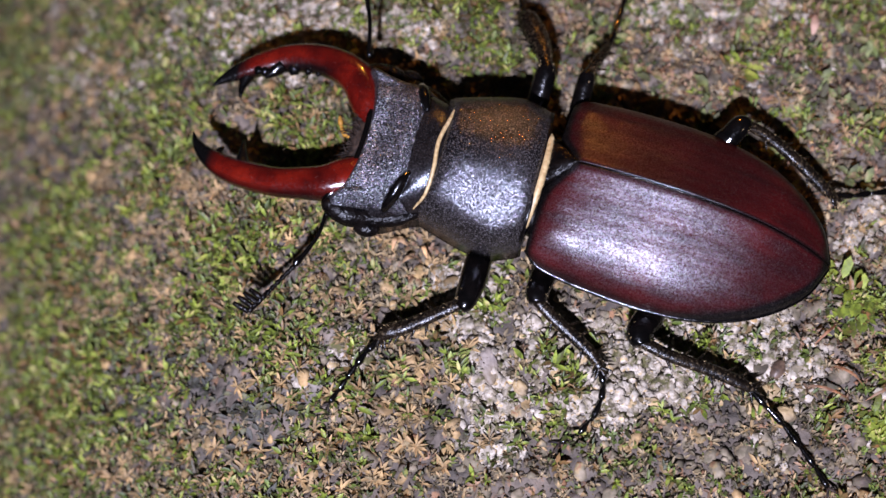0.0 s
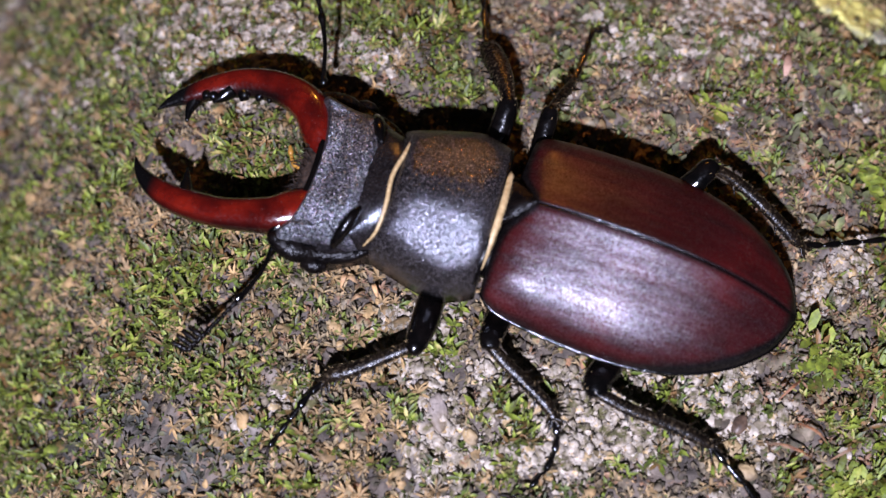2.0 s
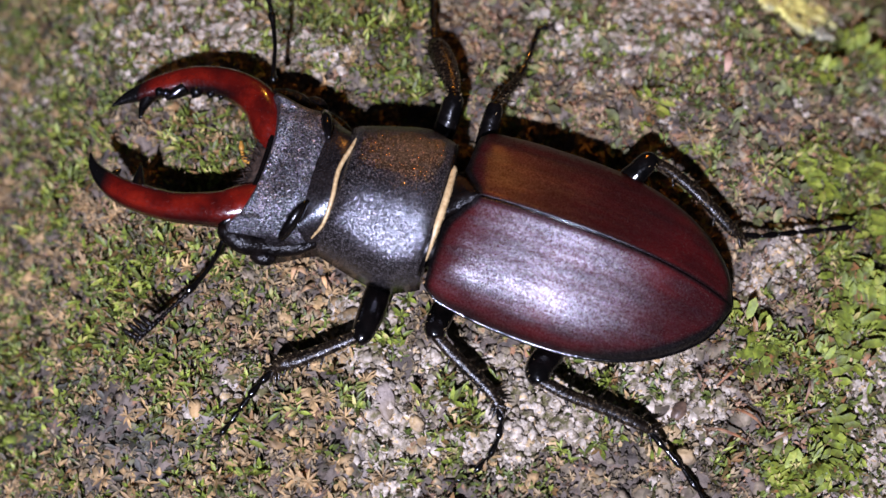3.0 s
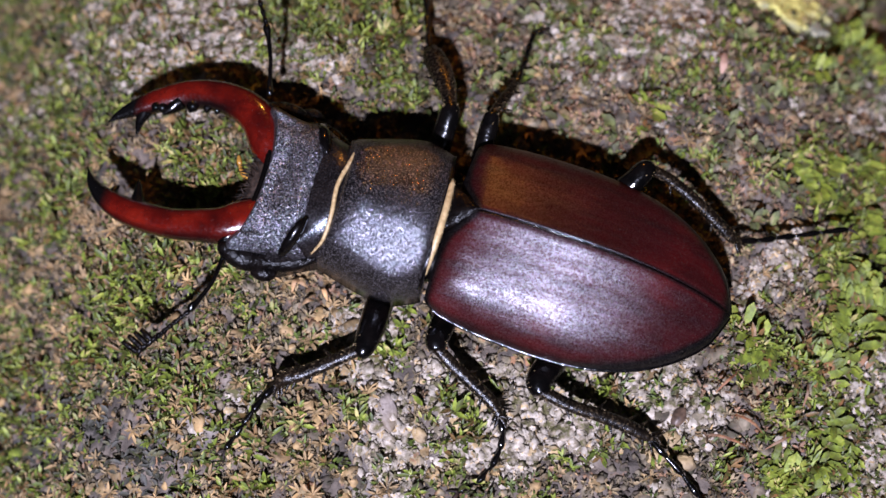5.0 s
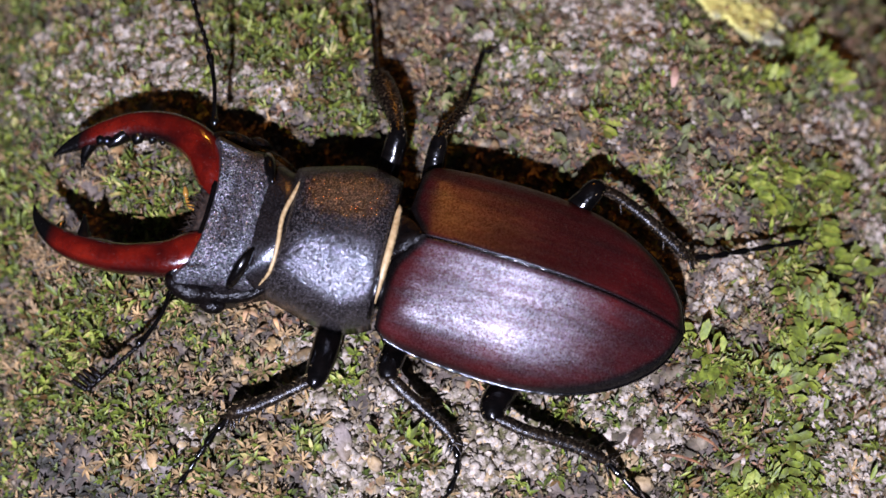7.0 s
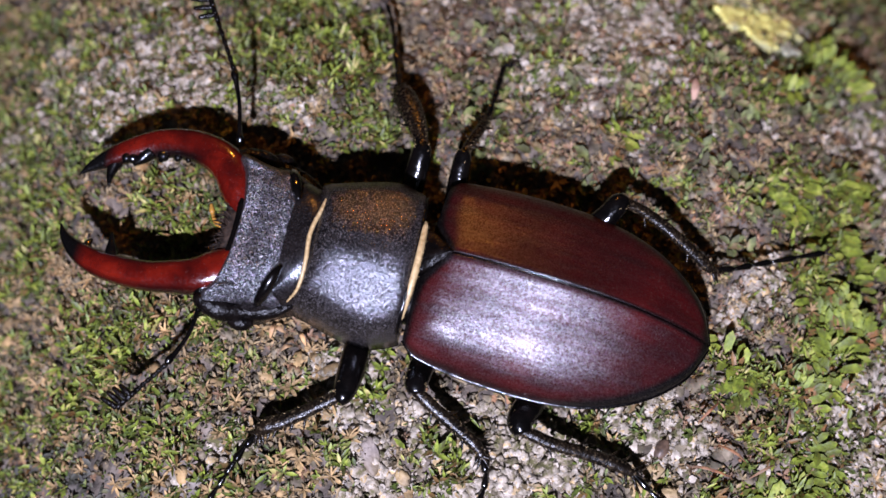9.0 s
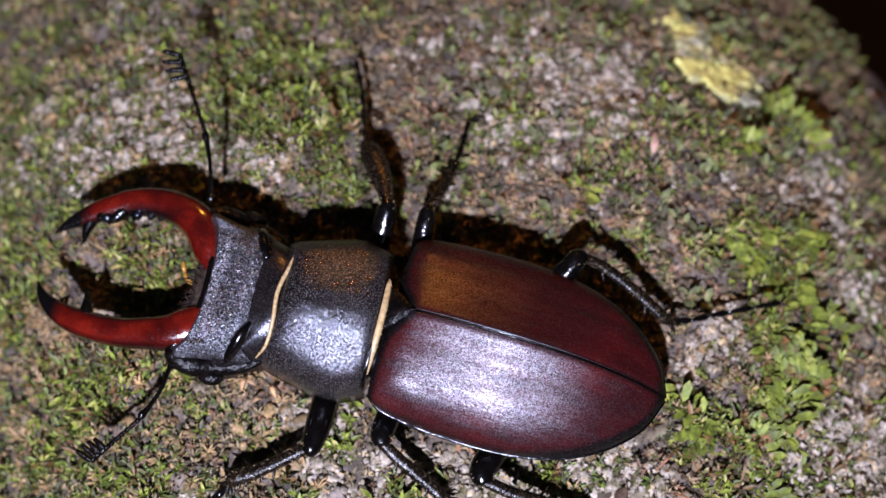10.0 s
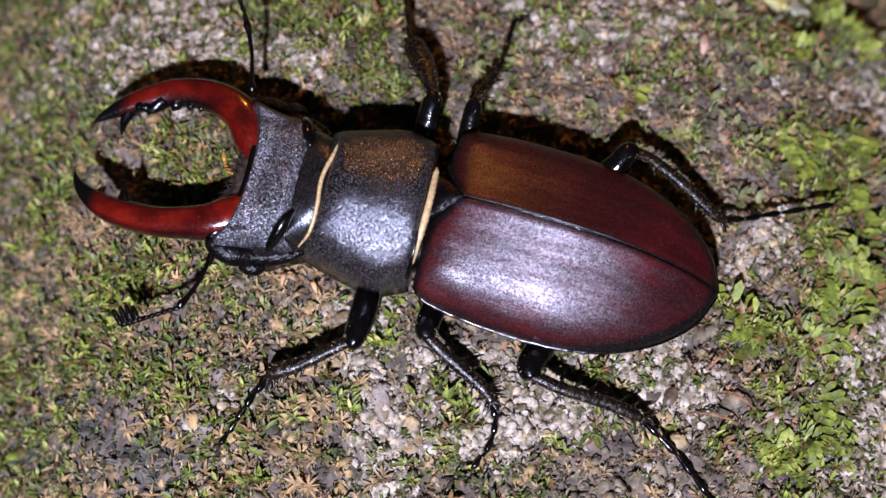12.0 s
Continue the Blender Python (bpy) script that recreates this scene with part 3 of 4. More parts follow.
# ---- the beetle ----
def head_point(s, r):
    """The granular plate. s: front to back, r: side to side (-1..1)."""
    a = abs(r)
    reach = 0.74 - 0.10 * math.exp(-((a - 0.72) / 0.2) ** 2) + 0.10 * a ** 6
    k = s * reach
    u = -20.9 + 9.8 * k
    half = curve_of(k, [(0, 7.5), (0.08, 8.0), (0.25, 7.5), (0.4, 7.2), (0.6, 7.1), (0.74, 6.8), (1, 6.0)])
    front = 1.9 * (1 - a ** 2.5) * (1 - s) ** 2 - 0.5 * math.exp(-((a - 0.93) / 0.1) ** 2) * (1 - s) ** 4
    crest = curve_of(k, [(0, 8.3), (0.05, 9.3), (0.12, 9.9), (0.3, 10.1), (0.5, 10.5), (0.65, 10.9), (0.76, 10.6), (1, 10.3)])
    edge = curve_of(k, [(0, 7.0), (0.12, 7.7), (0.5, 7.4), (0.8, 6.6), (1, 6.0)])
    z = edge + (crest - edge) * max(0.0, 1 - a ** 5) ** 0.7
    z += 0.5 * math.exp(-((a - 0.87) / 0.08) ** 2) * math.exp(-((k - 0.22) / 0.22) ** 2)
    z += 0.25 * math.exp(-((k - 0.07) / 0.04) ** 2)
    z -= 0.45 * math.exp(-(a / 0.5) ** 2) * math.exp(-((k - 0.25) / 0.15) ** 2)
    z -= 0.55 * max(0.0, s - 0.86) / 0.14
    return (u + front, half * r, z)


def nape_point(s, r):
    """The smooth hind part of the head, lower than the plate."""
    a = abs(r)
    k = 0.42 + 0.62 * s
    half = curve_of(k, [(0.4, 8.2), (0.55, 7.9), (0.7, 7.1), (0.85, 6.4), (1.05, 5.7)])
    crest = curve_of(k, [(0.4, 9.4), (0.6, 10.1), (0.75, 10.5), (0.9, 10.7), (1.05, 10.0)])
    z = 6.0 + (crest - 6.0) * max(0.0, 1 - a ** 3.0) ** 0.6
    z -= 1.0 * math.exp(-((a - 0.62) / 0.1) ** 2) * math.exp(-((k - 0.64) / 0.07) ** 2)
    return (-20.9 + 9.8 * k + 0.9 * (1 - a ** 2) * s, half * r, z)


def pronotum_point(s, r):
    u = -12.0 + 10.6 * s
    half = curve_of(s, [(0, 6.5), (0.2, 7.15), (0.4, 7.75), (0.6, 8.25), (0.72, 8.3), (0.85, 7.9), (0.95, 7.5), (1, 7.2)])
    a = abs(r)
    u += 0.8 * (1 - a ** 2) * (1 - s) ** 2 + 0.5 * (1 - a ** 2) * s ** 2
    crest = curve_of(s, [(0, 10.9), (0.06, 11.8), (0.2, 12.3), (0.5, 12.5), (0.8, 12.4), (0.95, 11.9), (1, 11.2)])
    edge = curve_of(s, [(0, 6.8), (0.5, 6.3), (1, 6.8)])
    z = edge + (crest - edge) * (1 - 0.46 * a ** 1.75) * max(0.0, 1 - a ** 8) ** 0.5
    z -= 0.06 * math.exp(-(a / 0.07) ** 2) * math.sin(math.pi * s)
    return (u, half * r, z)


LENGTH = 28.5
OUTLINE = [(0, 8.2), (0.03, 9.0), (0.1, 9.5), (0.25, 9.9), (0.45, 9.95), (0.6, 9.45), (0.72, 8.45), (0.82, 7.0), (0.9, 5.2), (0.96, 3.1), (1, 0.15)]
CREST = [(0, 10.4), (0.03, 11.7), (0.1, 12.5), (0.3, 12.9), (0.5, 12.6), (0.7, 11.5), (0.85, 9.6), (0.95, 7.5), (1, 6.0)]
RIM = [(0, 7.0), (0.1, 6.2), (0.5, 5.5), (0.85, 5.5), (1, 5.6)]


def elytron_point(s, r, side):
    # stations crowd towards the rounded end
    s = 1 - (1 - s) ** 1.6
    half, crest, edge = curve_of(s, OUTLINE), curve_of(s, CREST), curve_of(s, RIM)
    w = 0.012 + 0.988 * r
    z = edge + (crest - edge) * (1 - 0.62 * w ** 0.9) * max(0.0, 1 - w ** 7) ** 0.5
    z -= 0.2 * math.exp(-(w * half / 0.4) ** 2)
    z -= 0.9 * math.exp(-((w * half) / 2.4) ** 2) * math.exp(-(s / 0.05) ** 2)
    z += 0.25 * math.exp(-((w - 0.72) / 0.12) ** 2) * math.exp(-((s - 0.08) / 0.06) ** 2)
    return (-0.3 + LENGTH * s, side * max(w * half, 0.04), z)


def hair_fringe(line, thick, length, count, seed):
    """A band of short close hairs along a line of (x, y, z), thinner at its ends."""
    rng = np.random.default_rng(seed)
    p = spline(line, 20)
    pieces = []
    taper = np.sin(np.linspace(0.12, math.pi - 0.12, len(p))) ** 0.5
    for k in range(count):
        i = rng.integers(0, len(p))
        a = p[i] + rng.normal(0, 0.04, 3) + np.array([-0.5, 0, 0.5]) * thick * taper[i]
        b = a + np.array([length * rng.uniform(0.7, 1.1) * taper[i], rng.normal(0, 0.06), rng.uniform(-0.02, 0.08)])
        pieces.append(tube([(*a, 0.045), (*(a + b) / 2, 0.04), (*b, 0.012)], 4, 1))
    pieces.append(tube([(*q, thick * f) for q, f in zip(p[::4], taper[::4])], 8, 2))
    return join(*pieces)


def leg(beetle, name, rows, tibia, tarsus, spines, seed):
    """rows: femur, tibia and tarsus as points with radii; spines stand along the tibia."""
    rng = np.random.default_rng(seed)
    rows = [(x, y, z, r * 0.9) for x, y, z, r in rows]
    femur = part(name, mesh("femur", *tube(rows, 14, 8, flat=0.8)), BLACK, beetle, "glossy black thigh")
    tibia = [(x, y, z, r * 0.68) for x, y, z, r in tibia]
    pieces = [tube(tibia, 12, 8, flat=0.75)]
    p = spline(tibia, 12)
    for k in range(spines):
        i = int(len(p) * (0.25 + 0.72 * k / max(spines - 1, 1))) - 1
        a, b = p[i][:3], p[min(i + 1, len(p) - 1)][:3]
        way = (b - a) / (np.linalg.norm(b - a) + 1e-9)
        side = np.array([-way[1], way[0], 0]) * (1 if k % 3 else -1)
        start = a + side * p[i][3] * 0.6
        end = start + side * rng.uniform(0.9, 1.4) + way * 0.7
        pieces.append(tube([(*start, 0.22), (*(start + end) / 2, 0.14), (*end, 0.03)], 6, 2))
    a, b = p[-4][:3], p[-1][:3]
    way = (b - a) / np.linalg.norm(b - a)
    for turn in (-0.9, 0.15, 0.95):
        out = way * math.cos(turn) + np.array([-way[1], way[0], 0.25]) * math.sin(turn)
        pieces.append(tube([(*(p[-3][:3]), 0.3), (*(b + out * 0.7), 0.17), (*(b + out * 1.5), 0.03)], 6, 3))
    part("tibia", mesh("tibia", *join(*pieces)), SPINY, femur, "black spiny shin")
    hairs = []
    for line, k in ((p, 20), (spline(rows, 12)[len(rows) * 4:], 10)):
        for h in range(k):
            i = rng.integers(2, len(line) - 2)
            a, b = line[i][:3], line[i + 1][:3]
            way = (b - a) / (np.linalg.norm(b - a) + 1e-9)
            round_ = rng.choice([0.25, 2.6]) + rng.normal(0, 0.3)
            out = np.array([-way[1], way[0], 0]) * math.cos(round_) + np.array([0, 0, 1]) * math.sin(round_)
            start = a + out * line[i][3] * 0.85
            hairs.append(tube([(*start, 0.024), (*(start + out * 0.16 + way * 0.2), 0.012)], 4, 1))
    part("bristle", mesh("bristle", *join(*hairs)), HAIR, femur, "short golden bristles")
    q = np.array(tarsus, float)
    for a, b in zip(q[:-1], q[1:]):
        row = [(*a[:3], a[3] * 0.45), (*(a[:3] * 0.65 + b[:3] * 0.35), a[3] * 0.75), (*(a[:3] * 0.25 + b[:3] * 0.75), a[3]), (*b[:3], a[3] * 0.5)]
        part("foot_segment", mesh("foot_segment", *tube(row, 10, 4)), BLACK, femur)
    a, b = q[-2][:3], q[-1][:3]
    way = (b - a) / np.linalg.norm(b - a)
    across = np.array([-way[1], way[0], 0])
    for k in (-1, 1):
        row = [(*b, 0.16), (*(b + way * 0.7 + across * 0.45 * k), 0.12), (*(b + way * 1.15 + across * 0.7 * k + np.array([0, 0, -0.5])), 0.02)]
        part("claw", mesh("claw", *tube(row, 8, 4)), MOUTH, femur, "reddish-brown hooked claw")
    return femur


def mandible(beetle, rows, teeth):
    verts, faces = tube(rows, 20, 8, flat=0.9, square=0.92)
    data = mesh("mandible", verts, faces)
    v = np.array(verts)
    path = spline(rows, 8)
    dark = np.clip((-33.2 - v[:, 0]) / 1.4, 0, 1)
    middle, reach = np.repeat(path[:, 1], 20), np.repeat(path[:, 3], 20)
    inward = (middle - v[:, 1]) * np.sign(rows[3][1]) / reach
    dark = np.maximum(dark, np.clip((inward - 0.5) / 0.35, 0, 0.95) * np.clip((-22.5 - v[:, 0]) / 3, 0, 1))
    dark = np.maximum(dark, np.clip((-inward - 0.6) / 0.4, 0, 0.75))
    layer = data.attributes.new("tip", "FLOAT", "POINT")
    layer.data.foreach_set("value", dark.astype(np.float32))
    jaw = part("mandible", data, RED, beetle, "glossy dark red antler-like jaw with black tip")
    for row in teeth:
        part("tooth", mesh("tooth", *tube(row, 12, 6)), BLACK, jaw, "glossy black tooth")
    return jaw


def antenna(beetle, root, elbow, tip, fan):
    """A scape that carries a beaded lash and a comb-like club; the scape is placed at its root, the lash at the elbow."""
    root, elbow, tip = (np.array(p, float) for p in (root, elbow, tip))
    rel = elbow - root
    bow = np.array([-rel[1], rel[0], 0]) * (0.06 if rel[1] < 0 else -0.03)
    pieces = tube([(0, 0, 0, 0.26), (*(rel * 0.06), 0.4), (*(rel * 0.15), 0.25), (*(rel * 0.5 + bow), 0.21), (*(rel * 0.82 + bow * 0.5), 0.27), (*(rel * 0.94), 0.42), (*rel, 0.3)], 10, 5)
    scape = part("antenna", mesh("scape", *pieces), BLACK, beetle, "thin black elbowed feeler")
    lash = tip - elbow
    n = len(fan)
    beads = [(*(lash * (0.64 * k / 12)), 0.27 if k % 2 else 0.18) for k in range(13)]
    whip = part("lash", mesh("lash", *tube(beads, 10, 4)), DULL, scape, "beaded black lash of the feeler")
    combs = []
    for k, reach in enumerate(fan):
        a = lash * (0.62 + 0.38 * k / n)
        b = lash * (0.62 + 0.38 * (k + 1) / n)
        combs.append(tube([(*a, 0.26), (*b, 0.3)], 8, 3))
        mid = b
        w = np.array(reach, float)
        combs.append(tube([(*mid, 0.26), (*(mid + w * 0.5), 0.3), (*(mid + w), 0.2)], 8, 4))
    club = part("club", mesh("club", *join(*combs)), DULL, scape, "black comb-like feeler club")
    scape.location = tuple(root * MM)
    whip.location = club.location = tuple(rel * MM)
    return whip, club, rel


def build_beetle():
    beetle = new("stag_beetle")
    beetle.matrix_world = pose(0, -3.6 * MM, 0, 0, 0, -15)
    tagged(beetle, "large male stag beetle, black with chestnut wing cases, on mossy stone", "beetle")
    head = part("head", mesh("head", *shell(lambda s, t: head_point(s, 2 * t - 1), drop, 2.2, 56, 130, 0.034), plate=True), COARSE, beetle, "broad flat granular black head")
    part("nape", mesh("nape", *shell(lambda s, t: nape_point(s, 2 * t - 1), drop, 2.4, 44, 110, 0.006), plate=True), SMOOTH, head, "smooth glossy black back of the head")
    shield = part("pronotum", mesh("pronotum", *shell(lambda s, t: pronotum_point(s, 2 * t - 1), drop, 2.4, 80, 125, 0.0025), plate=True), GRANULAR, beetle, "domed granular black neck shield")
    for side in (1, -1):
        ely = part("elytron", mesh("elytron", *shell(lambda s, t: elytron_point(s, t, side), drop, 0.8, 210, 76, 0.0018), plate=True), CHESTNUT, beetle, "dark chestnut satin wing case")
        # the abdomen is bent a little to one side
        ely.matrix_local = pose(0.034 * MM, 0.863 * MM, 0, 0, 0, -4.5)
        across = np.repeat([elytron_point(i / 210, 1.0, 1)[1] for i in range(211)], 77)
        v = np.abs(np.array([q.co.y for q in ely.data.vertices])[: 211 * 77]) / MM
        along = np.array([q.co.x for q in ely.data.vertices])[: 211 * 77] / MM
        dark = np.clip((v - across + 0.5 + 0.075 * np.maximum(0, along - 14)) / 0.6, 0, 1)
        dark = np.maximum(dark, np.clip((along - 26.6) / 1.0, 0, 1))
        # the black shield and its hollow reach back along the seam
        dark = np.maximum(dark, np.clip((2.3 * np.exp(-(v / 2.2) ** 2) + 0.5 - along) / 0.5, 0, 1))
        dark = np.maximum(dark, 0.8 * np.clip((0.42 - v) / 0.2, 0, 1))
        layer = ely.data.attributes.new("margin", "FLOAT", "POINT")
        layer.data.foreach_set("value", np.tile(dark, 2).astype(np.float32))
        rim = [elytron_point(s, 1.0, side) for s in np.linspace(0, 1, 40)]
        part("margin", mesh("margin", *tube([(x, y + 0.03 * side, z - 0.1, 0.17) for x, y, z in rim], 10, 2)), BLACK, ely, "glossy black raised rim")
        seam = [elytron_point(s, 0.0, side) for s in np.linspace(0.06, 0.985, 24)]
        part("seam", mesh("seam", *tube([(x, side * 0.07, z - 0.06, 0.05) for x, y, z in seam], 8, 2)), BLACK, ely)
    part("scutellum", mesh("scutellum", *shell(lambda s, t: (-1.6 + 4.0 * s, (2 * t - 1) * 2.3 * (1 - s ** 2) + 0.7, 11.0 + 1.5 * s - 0.5 * (2 * t - 1) ** 2), drop, 1.4, 12, 12), plate=True), DULL, beetle, "small dark shield between the wing cases")
    # Raised black tubes that stand in for the dark pits behind the head plate.
    for side in (1, -1):
        part("ridge", mesh("ridge", *tube([(-13.5, side * 3.4, 10.2, 0.2), (-14.0, side * 4.4, 10.0, 0.55), (-14.5, side * 5.6, 9.4, 0.65), (-15.0, side * 6.5, 8.5, 0.55), (-15.3, side * 7.0, 7.8, 0.3)], 12, 6, flat=1.2)), BLACK, head, "black tube standing in for the deep dark slit in the head")
    lip = [head_point(0.0, r) for r in np.linspace(-0.96, 0.96, 26)]
    part("lip", mesh("lip", *tube([(x - 0.15, y, z - 0.1, 0.42) for x, y, z in lip], 10, 2)), BLACK, head, "glossy black front rim of the head")
    body = [(-19, 0, 6, 3.6), (-15, 0, 6.2, 5.4), (-9, 0, 6.0, 6.0), (-2, 0, 5.8, 5.2), (4, 0, 5.4, 7.6), (14, -0.2, 5.2, 8.4), (21, -0.8, 5.2, 6.6), (26.8, -1.2, 5.2, 1.4)]
    part("underside", mesh("underside", *tube(body, 24, 8, flat=0.42)), BLACK, beetle)
    hem = [pronotum_point(0.985, r) for r in np.linspace(-0.97, 0.97, 30)]
    part("hem", mesh("hem", *tube([(x, y, z + 0.05, 0.17) for x, y, z in hem], 8, 2)), BLACK, shield, "glossy black rim")
    front = [(-10.9, 0, 11.0), (-10.4, 3, 10.7), (-10.3, 5.2, 9.4), (-10.7, 6.5, 7.4)]
    line = [(-12.0, -6.4, 7.5), (-11.0, -5.3, 9.4), (-10.7, -3, 10.7)] + front
    part("fringe", mesh("fringe", *hair_fringe([(x - 0.5, y * 0.97, z + 0.42) for x, y, z in line], 0.22, 0.3, 260, 5)), HAIR, beetle, "golden hair fringe along the neck")
    back = [(-0.8, 0, 11.5), (-0.9, 2.6, 11.1), (-1.1, 4.4, 10.2), (-1.3, 5.8, 8.8)]
    line = [(x, -y, z) for x, y, z in back[:0:-1]] + back[:2] + [(-1.0, 3.6, 10.6)]
    part("fringe", mesh("fringe", *hair_fringe([(x, y, z) for x, y, z in line], 0.36, 0.55, 520, 6)), HAIR, beetle, "golden hair fringe before the wing cases")
    mandible(beetle, [(-18.6, 2.4, 6.8, 1.7), (-20.2, 4.5, 7.2, 1.9), (-21.6, 6.4, 7.2, 1.9), (-23.8, 7.7, 6.9, 1.75), (-26.5, 8.25, 6.5, 1.6), (-29.5, 7.9, 6.1, 1.45), (-32.2, 6.7, 5.8, 1.25), (-34.3, 5.5, 5.5, 0.95), (-36.0, 4.3, 5.2, 0.5), (-37.0, 3.3, 5.0, 0.06)],
             [[(-33.5, 5.6, 5.4, 0.8), (-33.8, 4.2, 5.3, 0.5), (-33.7, 2.7, 5.2, 0.14)], [(-30.3, 6.8, 6.2, 0.9), (-30.9, 5.9, 6.2, 0.6), (-31.6, 5.1, 6.1, 0.2)], [(-32.3, 6.2, 6.2, 0.3), (-32.4, 5.5, 6.4, 0.5), (-32.5, 5.0, 6.4, 0.1)], [(-31.6, 6.3, 6.2, 0.3), (-31.7, 5.6, 6.4, 0.48), (-31.7, 5.1, 6.4, 0.1)],
              [(-28.7, 7.1, 6.4, 0.4), (-28.8, 6.4, 6.5, 0.62), (-28.9, 5.8, 6.5, 0.12)], [(-27.2, 7.0, 6.5, 0.3), (-27.3, 6.6, 6.5, 0.42), (-27.3, 6.2, 6.5, 0.1)], [(-26.2, 6.9, 6.5, 0.25), (-26.2, 6.6, 6.5, 0.32), (-26.2, 6.3, 6.5, 0.08)]])
    mandible(beetle, [(-18.0, -3.4, 6.9, 2.1), (-20.0, -4.4, 7.2, 2.1), (-21.8, -5.3, 7.2, 1.85), (-24.2, -5.75, 6.8, 1.65), (-27.0, -6.1, 6.4, 1.5), (-30.0, -5.95, 6.0, 1.45), (-32.6, -5.5, 5.6, 1.3), (-34.8, -4.6, 5.3, 0.95), (-36.4, -3.4, 5.0, 0.5), (-37.3, -2.1, 4.8, 0.06)],
             [[(-33.6, -4.9, 5.4, 0.8), (-33.8, -3.9, 5.4, 0.45), (-33.5, -3.2, 5.4, 0.1)], [(-30.9, -5.0, 6.0, 0.9), (-31.2, -3.7, 6.2, 0.45), (-31.5, -2.4, 6.3, 0.1)],
              [(-28.6, -5.0, 6.0, 0.5), (-28.9, -4.5, 6.0, 0.22)]])
    part("mouth", mesh("mouth", *tube([(-19.6, -5.2, 7.0, 0.4), (-19.8, -3.6, 7.2, 1.0), (-19.7, -1.6, 7.3, 1.15), (-19.7, 0.6, 7.3, 1.2), (-19.9, 2.6, 7.2, 1.0), (-20.2, 4.4, 7.0, 0.6), (-20.4, 5.4, 6.8, 0.2)], 12, 6, flat=0.6)), MOUTH, beetle, "brown hairy mouthparts")
    rng = np.random.default_rng(71)
    tufts = []
    for k in range(130):
        y = rng.uniform(-4.2, 4.0)
        a = np.array([-20.2 + rng.normal(0, 0.3), y, 7.7 + rng.normal(0, 0.2)])
        b = a + np.array([rng.uniform(-1.5, -0.4), rng.normal(0, 0.5), rng.normal(-0.1, 0.3)])
        tufts.append(tube([(*a, 0.06), (*(a * 0.5 + b * 0.5), 0.05), (*b, 0.015)], 4, 1))
    part("beard", mesh("beard", *join(*tufts)), MOUTH, beetle, "short brown hairs at the mouth")
    part("palp", mesh("palp", *tube([(-20.4, 0.4, 6.6, 0.2), (-21.6, 0.7, 6.3, 0.3), (-22.3, 1.6, 6.1, 0.2), (-22.5, 2.0, 6.1, 0.3), (-22.8, 2.7, 6.0, 0.16)], 8, 5)), AMBER, beetle, "small amber feeler at the mouth")
    for side in (1, -1):
        part("canthus", mesh("canthus", *tube([(-21.3, side * 6.9, 7.5, 0.3), (-20.8, side * 7.5, 7.5, 0.85), (-19.7, side * 7.85, 7.1, 1.1), (-18.5, side * 7.85, 6.7, 1.2), (-17.2, side * 7.6, 6.4, 1.0), (-16.0, side * 7.4, 6.2, 0.95), (-14.8, side * 7.1, 6.2, 0.9), (-13.5, side * 6.6, 6.3, 0.8), (-12.4, side * 6.1, 6.5, 0.5), (-11.8, side * 5.8, 6.6, 0.2)], 16, 6)), DULL, head, "glossy black side ridge over the eye")
        part("eye", mesh("eye", *tube([(-18.0, side * 8.7, 6.2, 0.4), (-17.2, side * 8.6, 6.0, 0.85), (-16.2, side * 8.5, 6.0, 0.8), (-15.5, side * 8.4, 6.1, 0.3)], 14, 6)), DULL, beetle, "dark brown eye")
    # beetle's own right side is +y
    leg(beetle, "leg", [(-5.4, -5.1, 2.8, 1.3), (-5.4, -9.0, 3.4, 1.5), (-5.4, -11.3, 3.9, 1.45), (-5.6, -13.1, 4.1, 1.15), (-6.0, -13.7, 4.0, 0.7)],
        [(-5.9, -13.2, 4.0, 0.9), (-8.3, -14.9, 3.4, 1), (-10.8, -16.5, 2.6, 1.15), (-12.4, -17.3, 2.2, 1.25), (-13.2, -18.1, 1.8, 0.7)],
        [(-13.0, -18.0, 1.8, 0.4), (-14.0, -19.6, 1.5, 0.42), (-14.7, -21.1, 1.0, 0.4), (-15.3, -22.5, 0.4, 0.38), (-15.9, -23.8, -0.2, 0.36), (-16.5, -25.1, -0.6, 0.3)], 9, 1)
    leg(beetle, "leg", [(2.2, -5.1, 2.6, 1.3), (1.4, -7.9, 3.5, 1.4), (1.1, -10.3, 4.2, 1.3), (1.4, -11.5, 4.3, 0.9)],
        [(1.3, -11.2, 4.3, 0.9), (3.5, -12.5, 3.6, 0.95), (6.0, -13.7, 2.8, 1), (8.0, -14.8, 2.0, 0.95), (8.8, -15.7, 1.7, 0.6)],
        [(8.7, -15.6, 1.7, 0.36), (9.5, -17.1, 1.3, 0.36), (9.6, -18.6, 0.8, 0.36), (9.2, -20.4, 0.3, 0.34), (8.2, -22.2, 0.1, 0.32), (6.6, -23.5, 0.0, 0.28)], 7, 2)
